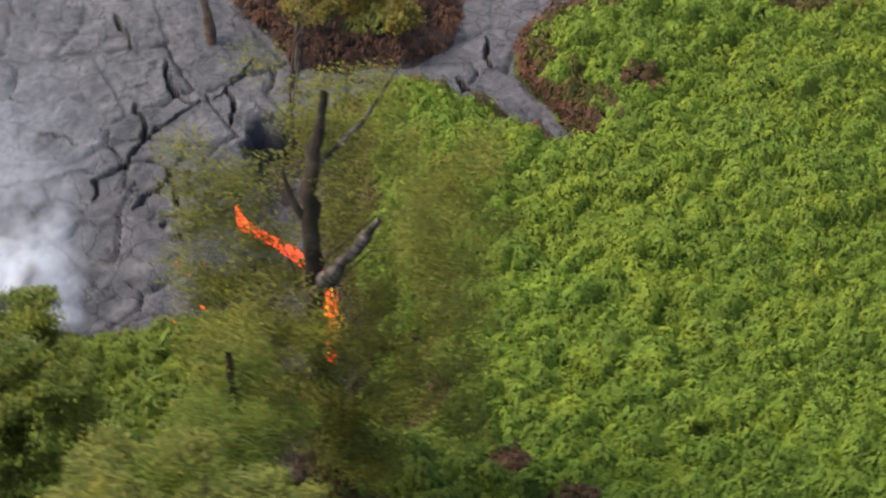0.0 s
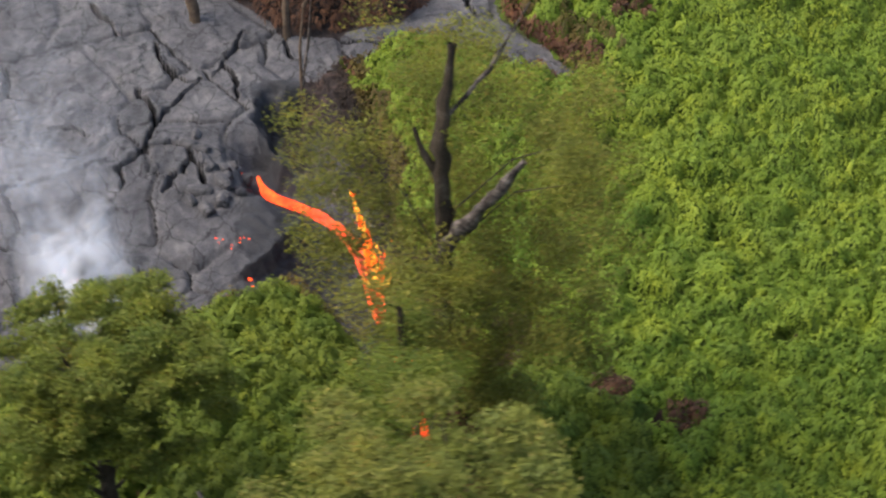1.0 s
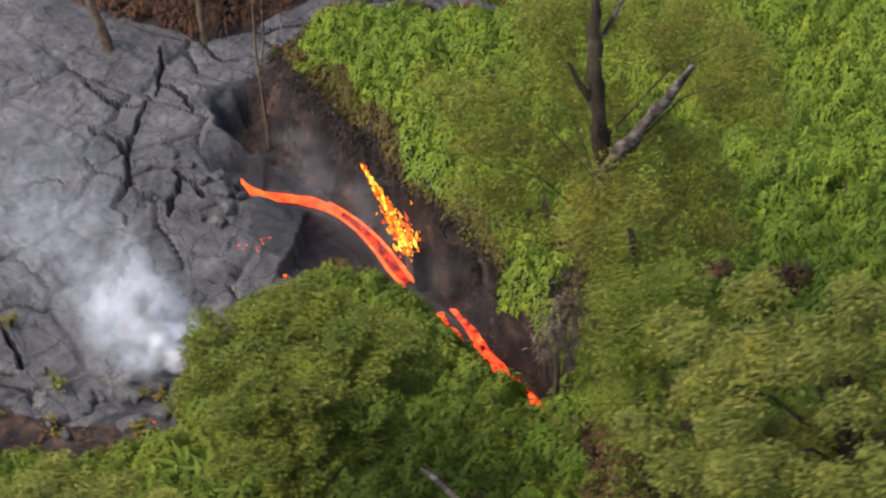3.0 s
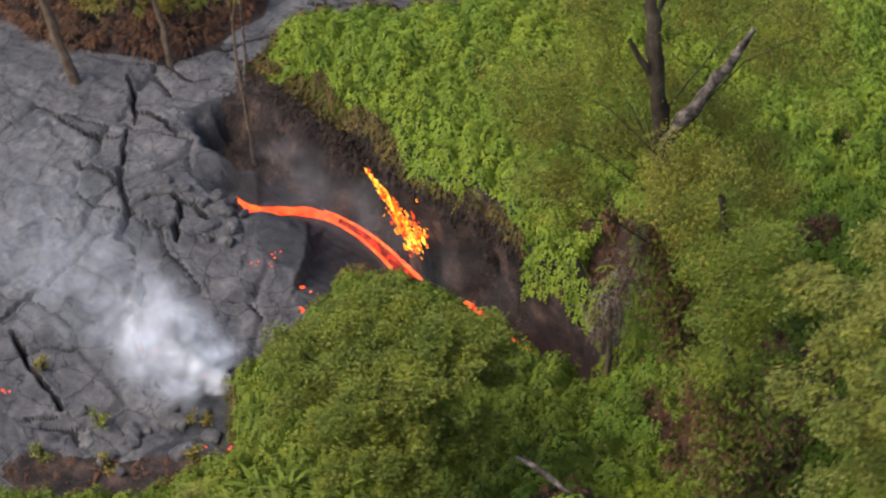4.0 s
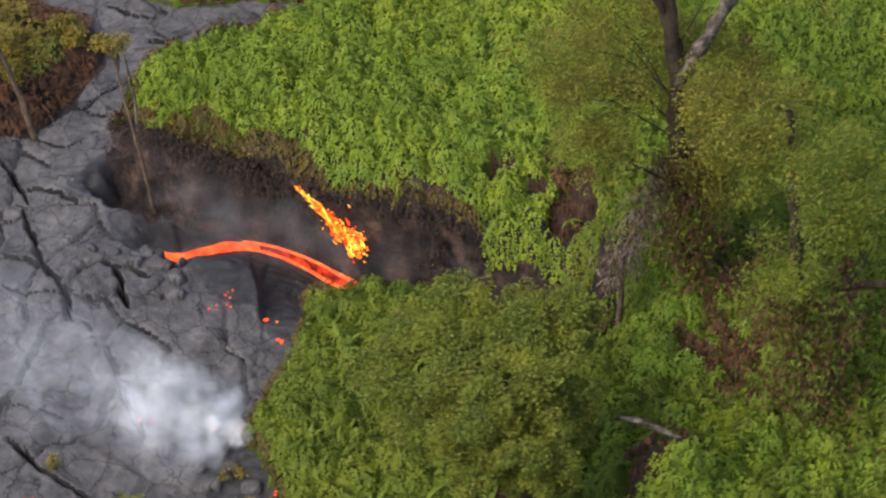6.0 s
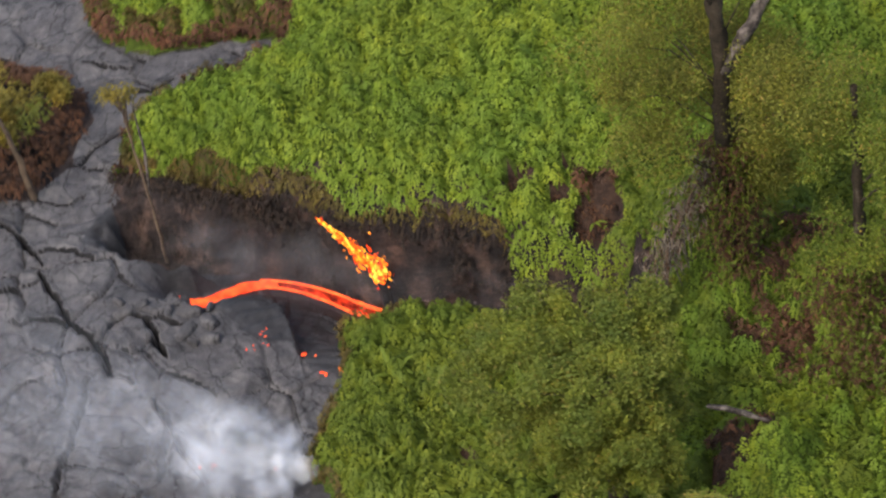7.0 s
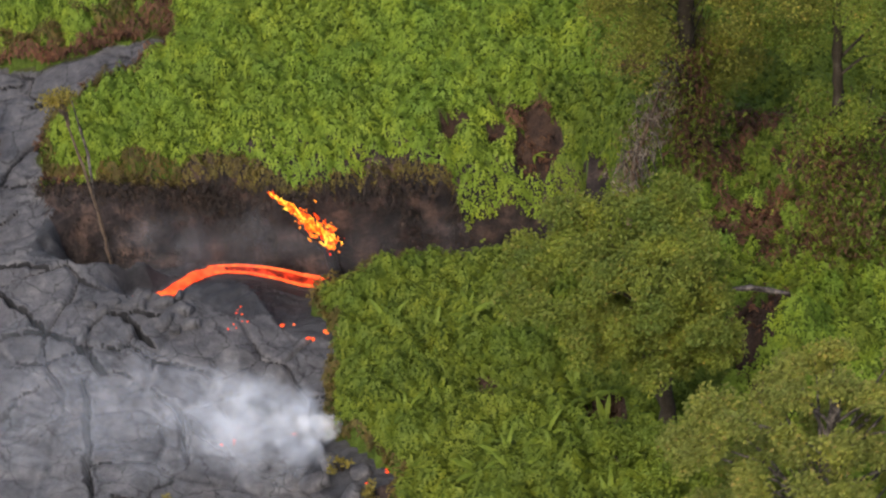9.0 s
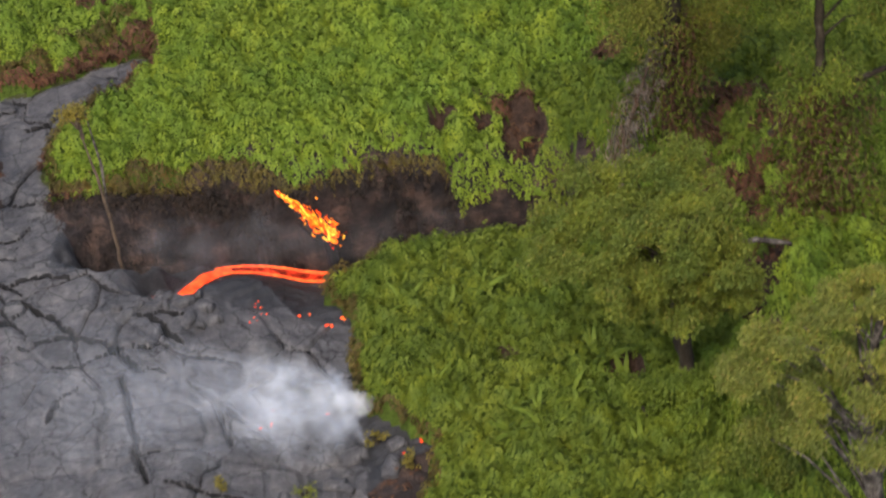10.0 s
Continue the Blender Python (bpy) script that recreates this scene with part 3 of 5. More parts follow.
def build_thicket():
    gen = np.random.default_rng(11)
    x, y = jitter_grid(-9, 26, -17, 26, 0.05, gen)
    inner = (y < 24 - 0.35 * np.maximum(0, x - 12)) & (y > -14 - 0.1 * np.maximum(0, x - 2)) & (x < 24)
    x, y = x[inner], y[inner]
    thin = 1 - 0.35 * smooth(11, 18, y) - 0.4 * smooth(20, 23, x) - 0.5 * smooth(10.5, 13, -y)
    some = gen.uniform(0, 1, len(x)) < thin
    x, y = x[some], y[some]
    keep = thicket(x, y) & ~in_gap(x + 0.25 * fbm(x, y, 0.5, 171, 2), y + 0.25 * fbm(x, y, 0.5, 173, 2))
    x, y = x[keep], y[keep]
    edge, _ = line_dist(x, y, OPEN + OPEN[:1])
    cut, _ = line_dist(x, y, STREAM)
    z = np.maximum(canopy(x, y), terrain(x, y) + 0.3) + gen.normal(0, 0.07, len(x))
    dry = cut + 0.5 * fbm(x, y, 0.9, 131, 3)
    burnt = (dry < 1.6) & (edge < 0.2) & (y > 0.9) & (x < 9.6)
    singed = ~burnt & (dry < 2.3 + 1.6 * (x < 4)) & (x < 9.5 + 0.4 * fbm(x, y, 0.8, 183, 2)) & (edge + 0.35 * fbm(x, y, 0.8, 139, 2) < 0.5 + 0.2 * (x < 4)) & (y > 0.9)
    chance = vnoise(x * 2.6, y * 2.6, 175)
    far_rim = ~burnt & ~singed & (x < 1.5) & (y > 4.5)
    rust = ~burnt & ~singed & (np.hypot(x - 18.8, (y + 0.4) * 0.8) + 1.1 * fbm(x, y, 1.2, 145, 3) < 2.1) & (chance < 0.6)
    rust |= far_rim & (edge + 0.35 * fbm(x, y, 1.3, 137, 2) < 0.1 + 0.42 * (y > 9.75))
    for px, py, r in ((15.4, 5.0, 0.6), (17.2, 6.2, 0.5), (-0.4, 13.4, 0.6), (11.9, 3.9, 0.5), (17.0, -5.9, 0.6)):
        rust |= np.hypot(x - px, y - py) + 0.5 * fbm(x, y, 0.7, 177, 3) < r
    rim = ~burnt & ~singed & ~rust & (edge < 0.6 + 0.7 * (y > 9.75)) & far_rim & (chance < 0.55)
    rim |= ~burnt & ~singed & ~rust & (y < 0.9) & (edge + 0.3 * fbm(x, y, 0.6, 179, 2) < 0.3) & (x < 8)
    # deeper green growth; past x 12.4 it also colours in the tall tree's shade
    low = (y < 0.4) | (x > 12.4) & (y < 5)
    low &= ~((x > 15) & (y < 1) & (vnoise(x * 1.4, y * 1.4, 181) < 0.6))
    sets = {"burnt_fern_bank": (burnt, BURNTFERN, "charred brown ferns on the edge of the cut"), "singed_fern_bank": (singed | rim, DRYFERN, "singed olive-brown ferns beside the burnt ground"),
            "rust_fern_bank": (rust, RUST, "dead rust-brown ferns under the tall tree")}
    rest = ~(burnt | singed | rim | rust)
    sets["fern_thicket"] = (rest & ~low, FERN, "dense bright green fern thicket covering the slope")
    sets["shrub_thicket"] = (rest & low, DARKFERN, "dense green fern and shrub thicket beside the lava")
    for name, (some, mat, label) in sets.items():
        v, f, up = frond_cover(x[some], y[some], z[some], gen, 0.18)
        tagged(new(name, mesh_of(name, v, f, (mat,), normals=up)), label, "ferns", kind="stuff")
    gx, gy = (np.concatenate([np.arange(-52, a, 0.9), np.arange(a, 27, 0.22), np.arange(27, 78, 0.9)]) for a in (-8, -18))
    x, y = np.meshgrid(gx, gy, indexing="ij")
    on = thicket(x, y) & (np.hypot(x - 12, y - 2) < 62 + 8 * fbm(x, y, 9.0, 147, 3))
    ground = terrain(x, y)
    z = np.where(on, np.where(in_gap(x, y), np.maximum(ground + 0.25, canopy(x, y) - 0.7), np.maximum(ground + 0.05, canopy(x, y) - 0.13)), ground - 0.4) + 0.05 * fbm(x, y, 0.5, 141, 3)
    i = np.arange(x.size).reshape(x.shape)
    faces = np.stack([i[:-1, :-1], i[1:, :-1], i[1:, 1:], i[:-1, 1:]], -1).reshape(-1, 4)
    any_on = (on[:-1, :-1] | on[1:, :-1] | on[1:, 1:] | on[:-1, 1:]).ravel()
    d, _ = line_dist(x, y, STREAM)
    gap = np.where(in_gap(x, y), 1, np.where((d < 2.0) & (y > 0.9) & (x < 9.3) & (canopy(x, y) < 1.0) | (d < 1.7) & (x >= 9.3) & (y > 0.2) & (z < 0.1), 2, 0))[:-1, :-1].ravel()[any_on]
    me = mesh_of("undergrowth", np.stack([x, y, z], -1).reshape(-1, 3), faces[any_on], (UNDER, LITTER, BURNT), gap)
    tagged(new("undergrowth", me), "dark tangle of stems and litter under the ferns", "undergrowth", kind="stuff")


build_thicket()


def build_far_thicket():
    """Looser growth that carries the thicket on all round."""
    gen = np.random.default_rng(13)
    x, y = jitter_grid(-50, 74, -60, 64, 1.75, gen)
    inner = (y < 24 - 0.35 * np.maximum(0, x - 12)) & (y > -14 - 0.1 * np.maximum(0, x - 2)) & (x < 24) & (x > -9)
    keep = thicket(x, y) & ~inner & (np.hypot(x - 12, y - 2) < 58 + 8 * fbm(x, y, 9.0, 147, 3))
    x, y = x[keep], y[keep]
    c = np.stack([x, y, canopy(x, y) + 0.15 + gen.normal(0, 0.25, len(x))], -1)
    v, f = fern_mass(c, gen.uniform(0.9, 1.4, len(c)), 9, gen, 0.8)
    tagged(new("far_thicket", mesh_of("far_thicket", v, f, (FERN,), flat=True)), "green fern thicket reaching far round the lava", "ferns", kind="stuff")


build_far_thicket()


# ---------- trees ----------
LEAF = (np.array([(0, 0, 0), (0.45, 0.28, 0.05), (1, 0, -0.06), (0.45, -0.28, 0.05)]), np.array([(0, 1, 2, 3)]))


def leaf_cloud(centres, radii, count, leaf, gen, flat=0.6):
    """Leaves in tufts round the centres, more of them towards the outside of each tuft."""
    n = len(centres)
    c, r = np.repeat(centres, count, axis=0), np.repeat(radii, count)
    d = gen.normal(0, 1, (n * count, 3))
    d /= np.linalg.norm(d, axis=1)[:, None]
    d *= (gen.uniform(0, 1, n * count) ** 0.45 * r)[:, None]
    d[:, 2] *= flat
    m = n * count
    return scatter(LEAF, c + d, gen.uniform(0, 2 * np.pi, m), gen.normal(0.15, 0.5, m), gen.normal(0, 0.6, m), leaf * gen.uniform(0.6, 1.3, m))


def crown_tufts(centre, radii, count, gen, hollow=0.55):
    """Centres of leaf tufts, gathered in uneven clumps with gaps between them."""
    clumps = max(3, count // 8)
    d = gen.normal(0, 1, (clumps, 3))
    d /= np.linalg.norm(d, axis=1)[:, None]
    d[:, 2] = np.abs(d[:, 2]) * np.where(gen.uniform(0, 1, clumps) < 0.75, 1, -0.6)
    d *= (hollow + (1.05 - hollow) * gen.uniform(0, 1, clumps) ** 0.7)[:, None]
    size = gen.uniform(0.14, 0.27, clumps)
    which = gen.integers(0, clumps, count)
    out = d[which] + gen.normal(0, 1, (count, 3)) * size[which][:, None] * np.array((1, 1, 0.7))
    out /= np.maximum(1, np.linalg.norm(out, axis=1) / 1.08)[:, None]
    return np.array(centre) + out * np.array(radii)


def lobed_crown(centre, radii, lobes, per, lobe_r, gen, low=-0.3):
    """Centres of leaf tufts on rounded lobes, which stand apart from one another over an uneven dome."""
    made = []
    for _ in range(lobes):
        best, far = None, -1.0
        for _ in range(9):
            d = gen.normal(0, 1, 3)
            d /= np.linalg.norm(d)
            d[2] = abs(d[2]) if gen.uniform() < 0.8 else low * abs(d[2])
            p = d * gen.uniform(0.55, 1.0) * np.array(radii)
            gap = min((np.linalg.norm(p - q) for q in made), default=9.0)
            if gap > far:
                best, far = p, gap
        made.append(best)
    out = []
    for p in made:
        d = gen.normal(0, 1, (per, 3))
        d /= np.linalg.norm(d, axis=1)[:, None]
        d[:, 2] = np.abs(d[:, 2]) * 0.8 - 0.15
        out.append(p + d * (lobe_r * gen.uniform(0.7, 1.25) * gen.uniform(0.45, 1.0, per))[:, None])
    return np.array(centre) + np.concatenate(out)


def build_tree(name, label, base, trunk, trunk_r, tufts, tuft_r, leaves, leaf, leaf_mat, bark, gen, limbs=(), limb_every=4, twig_r=0.035, flat=0.6):
    """A tree: trunk, named limbs, boughs that reach for the tufts, and a crown of leaves."""
    tree = new(name)
    tree.location = base
    here = np.array(base)
    stem = child("trunk", tube("trunk", np.array(trunk) - here, trunk_r, bark, 10, 0.2, 3), tree)
    for pts, rad, mat, text in limbs:
        child("limb", tube("limb", np.array(pts) - here, rad, mat, 8, 0.26, 5), stem, text)
    spine = np.array(trunk, float)
    for k, tip in enumerate(tufts[::limb_every]):
        want = tip[2] - 0.85 * np.hypot(*(tip[:2] - spine[-1][:2])) - 0.3
        z = np.clip(want, spine[0][2] + 0.3 * (spine[-1][2] - spine[0][2]), spine[-1][2])
        root = np.array([np.interp(z, spine[:, 2], spine[:, 0]), np.interp(z, spine[:, 2], spine[:, 1]), z])
        mid = root + (tip - root) * 0.55 + np.array([0, 0, 0.12 * np.linalg.norm(tip - root)])
        child("limb", tube("limb", np.array([root, mid, tip]) - here, (twig_r * 2, twig_r * 1.4, twig_r * 0.5), bark, 6, 0.12, k), stem)
    v, f = leaf_cloud(tufts - here, gen.uniform(0.75, 1.25, len(tufts)) * tuft_r, leaves, leaf, gen, flat)
    child("crown", mesh_of("crown", v, f, (leaf_mat,), flat=True), tree)
    return tagged(tree, label, "tree")


def build_trees():
    gen = np.random.default_rng(23)
    # tall tree with the dark broken trunk
    tufts = np.concatenate([crown_tufts((16.4, 0.3, 10.0), (4.3, 3.8, 4.6), 140, gen, 0.3), crown_tufts((16.2, 2.0, 9.8), (3.0, 2.6, 3.6), 34, gen, 0.4)])
    bare = (np.hypot(tufts[:, 0] - 16.6, tufts[:, 1] + 0.1) < 0.6) & (tufts[:, 2] > 8.5)
    bare |= (tufts[:, 0] > 17) & (np.abs(tufts[:, 1] - 0.1) < 1.5) & (tufts[:, 2] > 8.8)
    bare |= (tufts[:, 2] < 6.3) | (tufts[:, 0] < 14.2) & (tufts[:, 2] < 9)
    tufts = tufts[~bare]
    tufts = np.concatenate([tufts, lobed_crown((18.0, -0.1, 7.0), (1.4, 1.8, 1.4), 6, 4, 0.6, gen, -0.8), lobed_crown((15.2, -1.2, 8.2), (1.3, 1.3, 1.2), 5, 4, 0.6, gen),
                            lobed_crown((16.6, 2.3, 6.4), (1.8, 1.7, 2.4), 12, 4, 0.6, gen, -0.8), lobed_crown((18.0, -1.1, 8.8), (0.7, 0.6, 0.9), 4, 4, 0.45, gen), lobed_crown((17.4, 0.6, 4.4), (1.0, 0.8, 1.3), 6, 4, 0.5, gen, -0.8)])
    z = gen.uniform(7, 12.5, 16)
    tufts = np.concatenate([tufts, np.stack([16.5 + gen.normal(0, 0.6, 16), 0.3 + gen.normal(0, 0.5, 16), z], -1)])
    tufts = tufts[~((np.abs(tufts[:, 0] - 16.55) < 0.75) & (tufts[:, 1] < 0.2) & (tufts[:, 1] > -1.6) & (tufts[:, 2] > 5))]
    build_tree("tall_tree", "tall airy tree with dark trunk and olive leaves", (16.5, 0.3, -2.0), [(16.3, 0.75, -2.2), (16.4, 0.3, 3.6), (16.45, -0.05, 6.8), (16.62, -0.12, 9.2), (16.6, -0.1, 10.6), (16.55, -0.06, 12.2), (16.38, 0.22, 13.3), (16.2, 0.45, 14.3)],
               (0.34, 0.25, 0.19, 0.19, 0.2, 0.18, 0.13, 0.08), tufts, 0.74, 300, 0.086, OLIVE, BARK, gen,
               [([(16.65, -0.12, 8.8), (17.08, -0.05, 9.5), (17.6, 0.28, 10.4), (18.15, 0.65, 11.3), (18.72, 1.07, 12.45)], (0.2, 0.18, 0.17, 0.15, 0.06), PALEBARK, "pale bare limb"),
                ([(16.57, -0.1, 11.0), (16.4, -0.5, 11.7), (16.25, -0.6, 12.3)], (0.11, 0.08, 0.05), BARK, "broken dark stub"),
                ([(16.5, 0.0, 12.4), (16.6, 1.2, 13.6), (16.7, 2.2, 15.2)], (0.06, 0.05, 0.02), PALEBARK, "")], 17, 0.012)
    hang = [o for o in scene.objects if o.name.startswith("tall_tree")][0]
    n = 6400
    z = gen.uniform(0.5, 6.3, n)
    a = gen.uniform(0, 2 * np.pi, n)
    r = 0.22 + np.abs(gen.normal(0, 0.42, n)) * (0.75 + 0.45 * np.sin(2.3 * z + 2 * a))
    place = np.stack([np.cos(a) * r, 0.25 - 0.09 * z + np.sin(a) * r, z + 2.0], -1)
    for name, mat, some, text in (("vine_cover", RUST, slice(0, 3800), "withered brown vines"), ("vine_cover", DARKFERN, slice(3800, n), "green climbing fern")):
        m = len(place[some])
        v, f = scatter(frond_template(), place[some], gen.uniform(0, 6.28, m), gen.uniform(-0.2, 1.3, m), gen.normal(0, 0.5, m), gen.uniform(0.12, 0.23, m))
        child(name, mesh_of(name, v, f, (mat,), flat=True), hang, text)
    # broad tree in the foreground of the lava
    tufts = np.concatenate([lobed_crown((14.0, -8.1, 5.8), (3.5, 2.6, 1.25), 40, 11, 0.6, gen), lobed_crown((15.4, -7.0, 4.3), (2.3, 1.7, 1.4), 14, 12, 0.55, gen), lobed_crown((14.6, -9.6, 4.5), (2.2, 1.1, 1.2), 12, 12, 0.55, gen)])
    tufts = tufts[(tufts[:, 1] > -6.6 - tufts[:, 2]) & (tufts[:, 1] > -11.3) & (tufts[:, 0] < 16.0 + 0.25 * np.sin(3 * tufts[:, 1]))]
    build_tree("broad_tree", "broad olive-green tree with a dense uneven crown", (14.4, -8.4, -1.6), [(14.4, -8.4, -1.8), (14.3, -8.5, 2.5), (14.2, -8.4, 4.6), (14.2, -8.3, 6.2)],
               (0.26, 0.2, 0.14, 0.06), tufts, 0.36, 125, 0.105, BROADLEAF, BARK, gen, (), 22, 0.03)
    tufts = np.concatenate([lobed_crown((28.3, -5.4, 11.3), (4.2, 3.4, 2.3), 44, 11, 0.62, gen), lobed_crown((28.0, -5.6, 8.6), (3.4, 3.2, 1.8), 20, 10, 0.6, gen)])
    build_tree("yellow_tree", "pale yellow-green tree with thin grey branches", (28.2, -4.6, -2), [(28.2, -4.6, -2.2), (28.1, -4.6, 6), (28.2, -4.7, 9.0), (28.4, -4.8, 12.6)],
               (0.3, 0.25, 0.18, 0.1), tufts, 0.38, 105, 0.11, YELLOW, BARK, gen, (), 30, 0.03)
    tufts = np.concatenate([lobed_crown((17.4, -16.6, 8.0), (3.5, 3.0, 1.9), 38, 9, 0.46, gen), lobed_crown((16.6, -15.0, 5.2), (2.8, 1.9, 1.3), 14, 9, 0.45, gen)])
    build_tree("yellow_tree", "pale yellow-green tree with bare grey twigs showing", (17.4, -16.7, -2), [(17.4, -16.7, -2.2), (17.3, -16.7, 4), (17.1, -16.4, 6.2), (17.6, -16.5, 9.6)],
               (0.28, 0.22, 0.15, 0.08), tufts, 0.34, 105, 0.105, YELLOW, PALEBARK, gen, (), 9, 0.022)
    tufts = np.concatenate([crown_tufts((20.5, -2.6, 8.2), (2.0, 1.9, 2.5), 52, gen, 0.4), crown_tufts((20.2, -2.7, 5.2), (1.3, 1.4, 1.8), 8, gen, 0.3)])
    build_tree("slender_tree", "slender olive tree hung with brown vines", (20.2, -2.7, -2), [(20.2, -2.7, -2.2), (20.1, -2.6, 5), (20.2, -2.7, 10.6)],
               (0.2, 0.16, 0.07), tufts, 0.66, 380, 0.085, GREENLEAF, BARK, gen, (), 9, 0.024)
    hang = [o for o in scene.objects if o.name.startswith("slender_tree")][0]
    for mat, m, text, top in ((RUST, 4800, "withered brown vines", 6.0), (DARKFERN, 5400, "green climbing fern", 6.8)):
        a, z = gen.uniform(0, 2 * np.pi, m), gen.uniform(1.5, top + 1, m)
        r = (0.25 + np.abs(gen.normal(0, 0.6, m))) * (1 + 0.35 * np.sin(3 * a + 1.3 * z) + 0.35 * np.sin(2 * a - 2.1 * z + 1))
        r = np.where(r < 0.2, 0.2, r)
        v, f = scatter(frond_template(), np.stack([np.cos(a) * r, np.sin(a) * r, z], -1), gen.uniform(0, 6.28, m), gen.uniform(-0.2, 1.2, m), gen.normal(0, 0.5, m), gen.uniform(0.12, 0.24, m))
        child("vine_cover", mesh_of("vine_cover", v, f, (mat,), flat=True), hang, text)
    # trees on the lava
    tufts = crown_tufts((-1.2, 3.0, 4.7), (0.5, 0.5, 0.6), 7, gen, 0.5)
    build_tree("thin_tree", "thin pale tree with amber leaves on the lava", (-1.0, 2.5, -1.5), [(-1.0, 2.5, -1.7), (-0.95, 2.52, 0.6), (-1.0, 2.6, 2.8), (-1.2, 2.95, 4.6)],
               (0.06, 0.05, 0.04, 0.02), tufts, 0.35, 70, 0.11, AMBER, BROWNBARK, gen, ([([(-0.97, 2.55, 1.4), (-0.8, 2.8, 3.0), (-0.9, 3.1, 5.0)], (0.05, 0.04, 0.02), PALEBARK, "")]), 3)
    tufts = crown_tufts((-7.6, 1.0, 6.6), (1.6, 1.6, 1.2), 14, gen, 0.5)
    build_tree("scorched_tree", "scorched brown tree standing in the lava", (-7.0, 1.3, 0.3), [(-7.0, 1.3, 0.2), (-7.2, 1.1, 2.0), (-7.5, 1.0, 4.4), (-7.6, 1.0, 6.4)],
               (0.2, 0.14, 0.11, 0.06), tufts, 0.7, 200, 0.11, AMBER, BROWNBARK, gen, (), 3)
    tufts = crown_tufts((-5.6, 3.6, 4.8), (0.7, 0.7, 0.6), 7, gen, 0.5)
    build_tree("scorched_tree", "scorched brown tree beside the island of scrub", (-5.1, 3.6, 0.2), [(-5.1, 3.6, 0.1), (-5.2, 3.65, 1.8), (-5.5, 3.6, 4.6)],
               (0.12, 0.09, 0.04), tufts, 0.5, 150, 0.10, AMBER, BROWNBARK, gen, (), 3)


build_trees()


def curve_points(corners, step=0.12):
    """A smooth line through the corners."""
    p = np.array(corners, float)
    p = np.concatenate([2 * p[:1] - p[1:2], p, 2 * p[-1:] - p[-2:-1]])
    out = []
    for a, b, c, d in zip(p, p[1:], p[2:], p[3:]):
        n = max(2, int(np.linalg.norm((c - b)[:2]) / step))
        s = (np.arange(n) / n)[:, None]
        out.append(0.5 * (2 * b + (c - a) * s + (2 * a - 5 * b + 4 * c - d) * s**2 + (3 * b - a - 3 * c + d) * s**3))
    return np.concatenate(out + [p[-2:-1]])


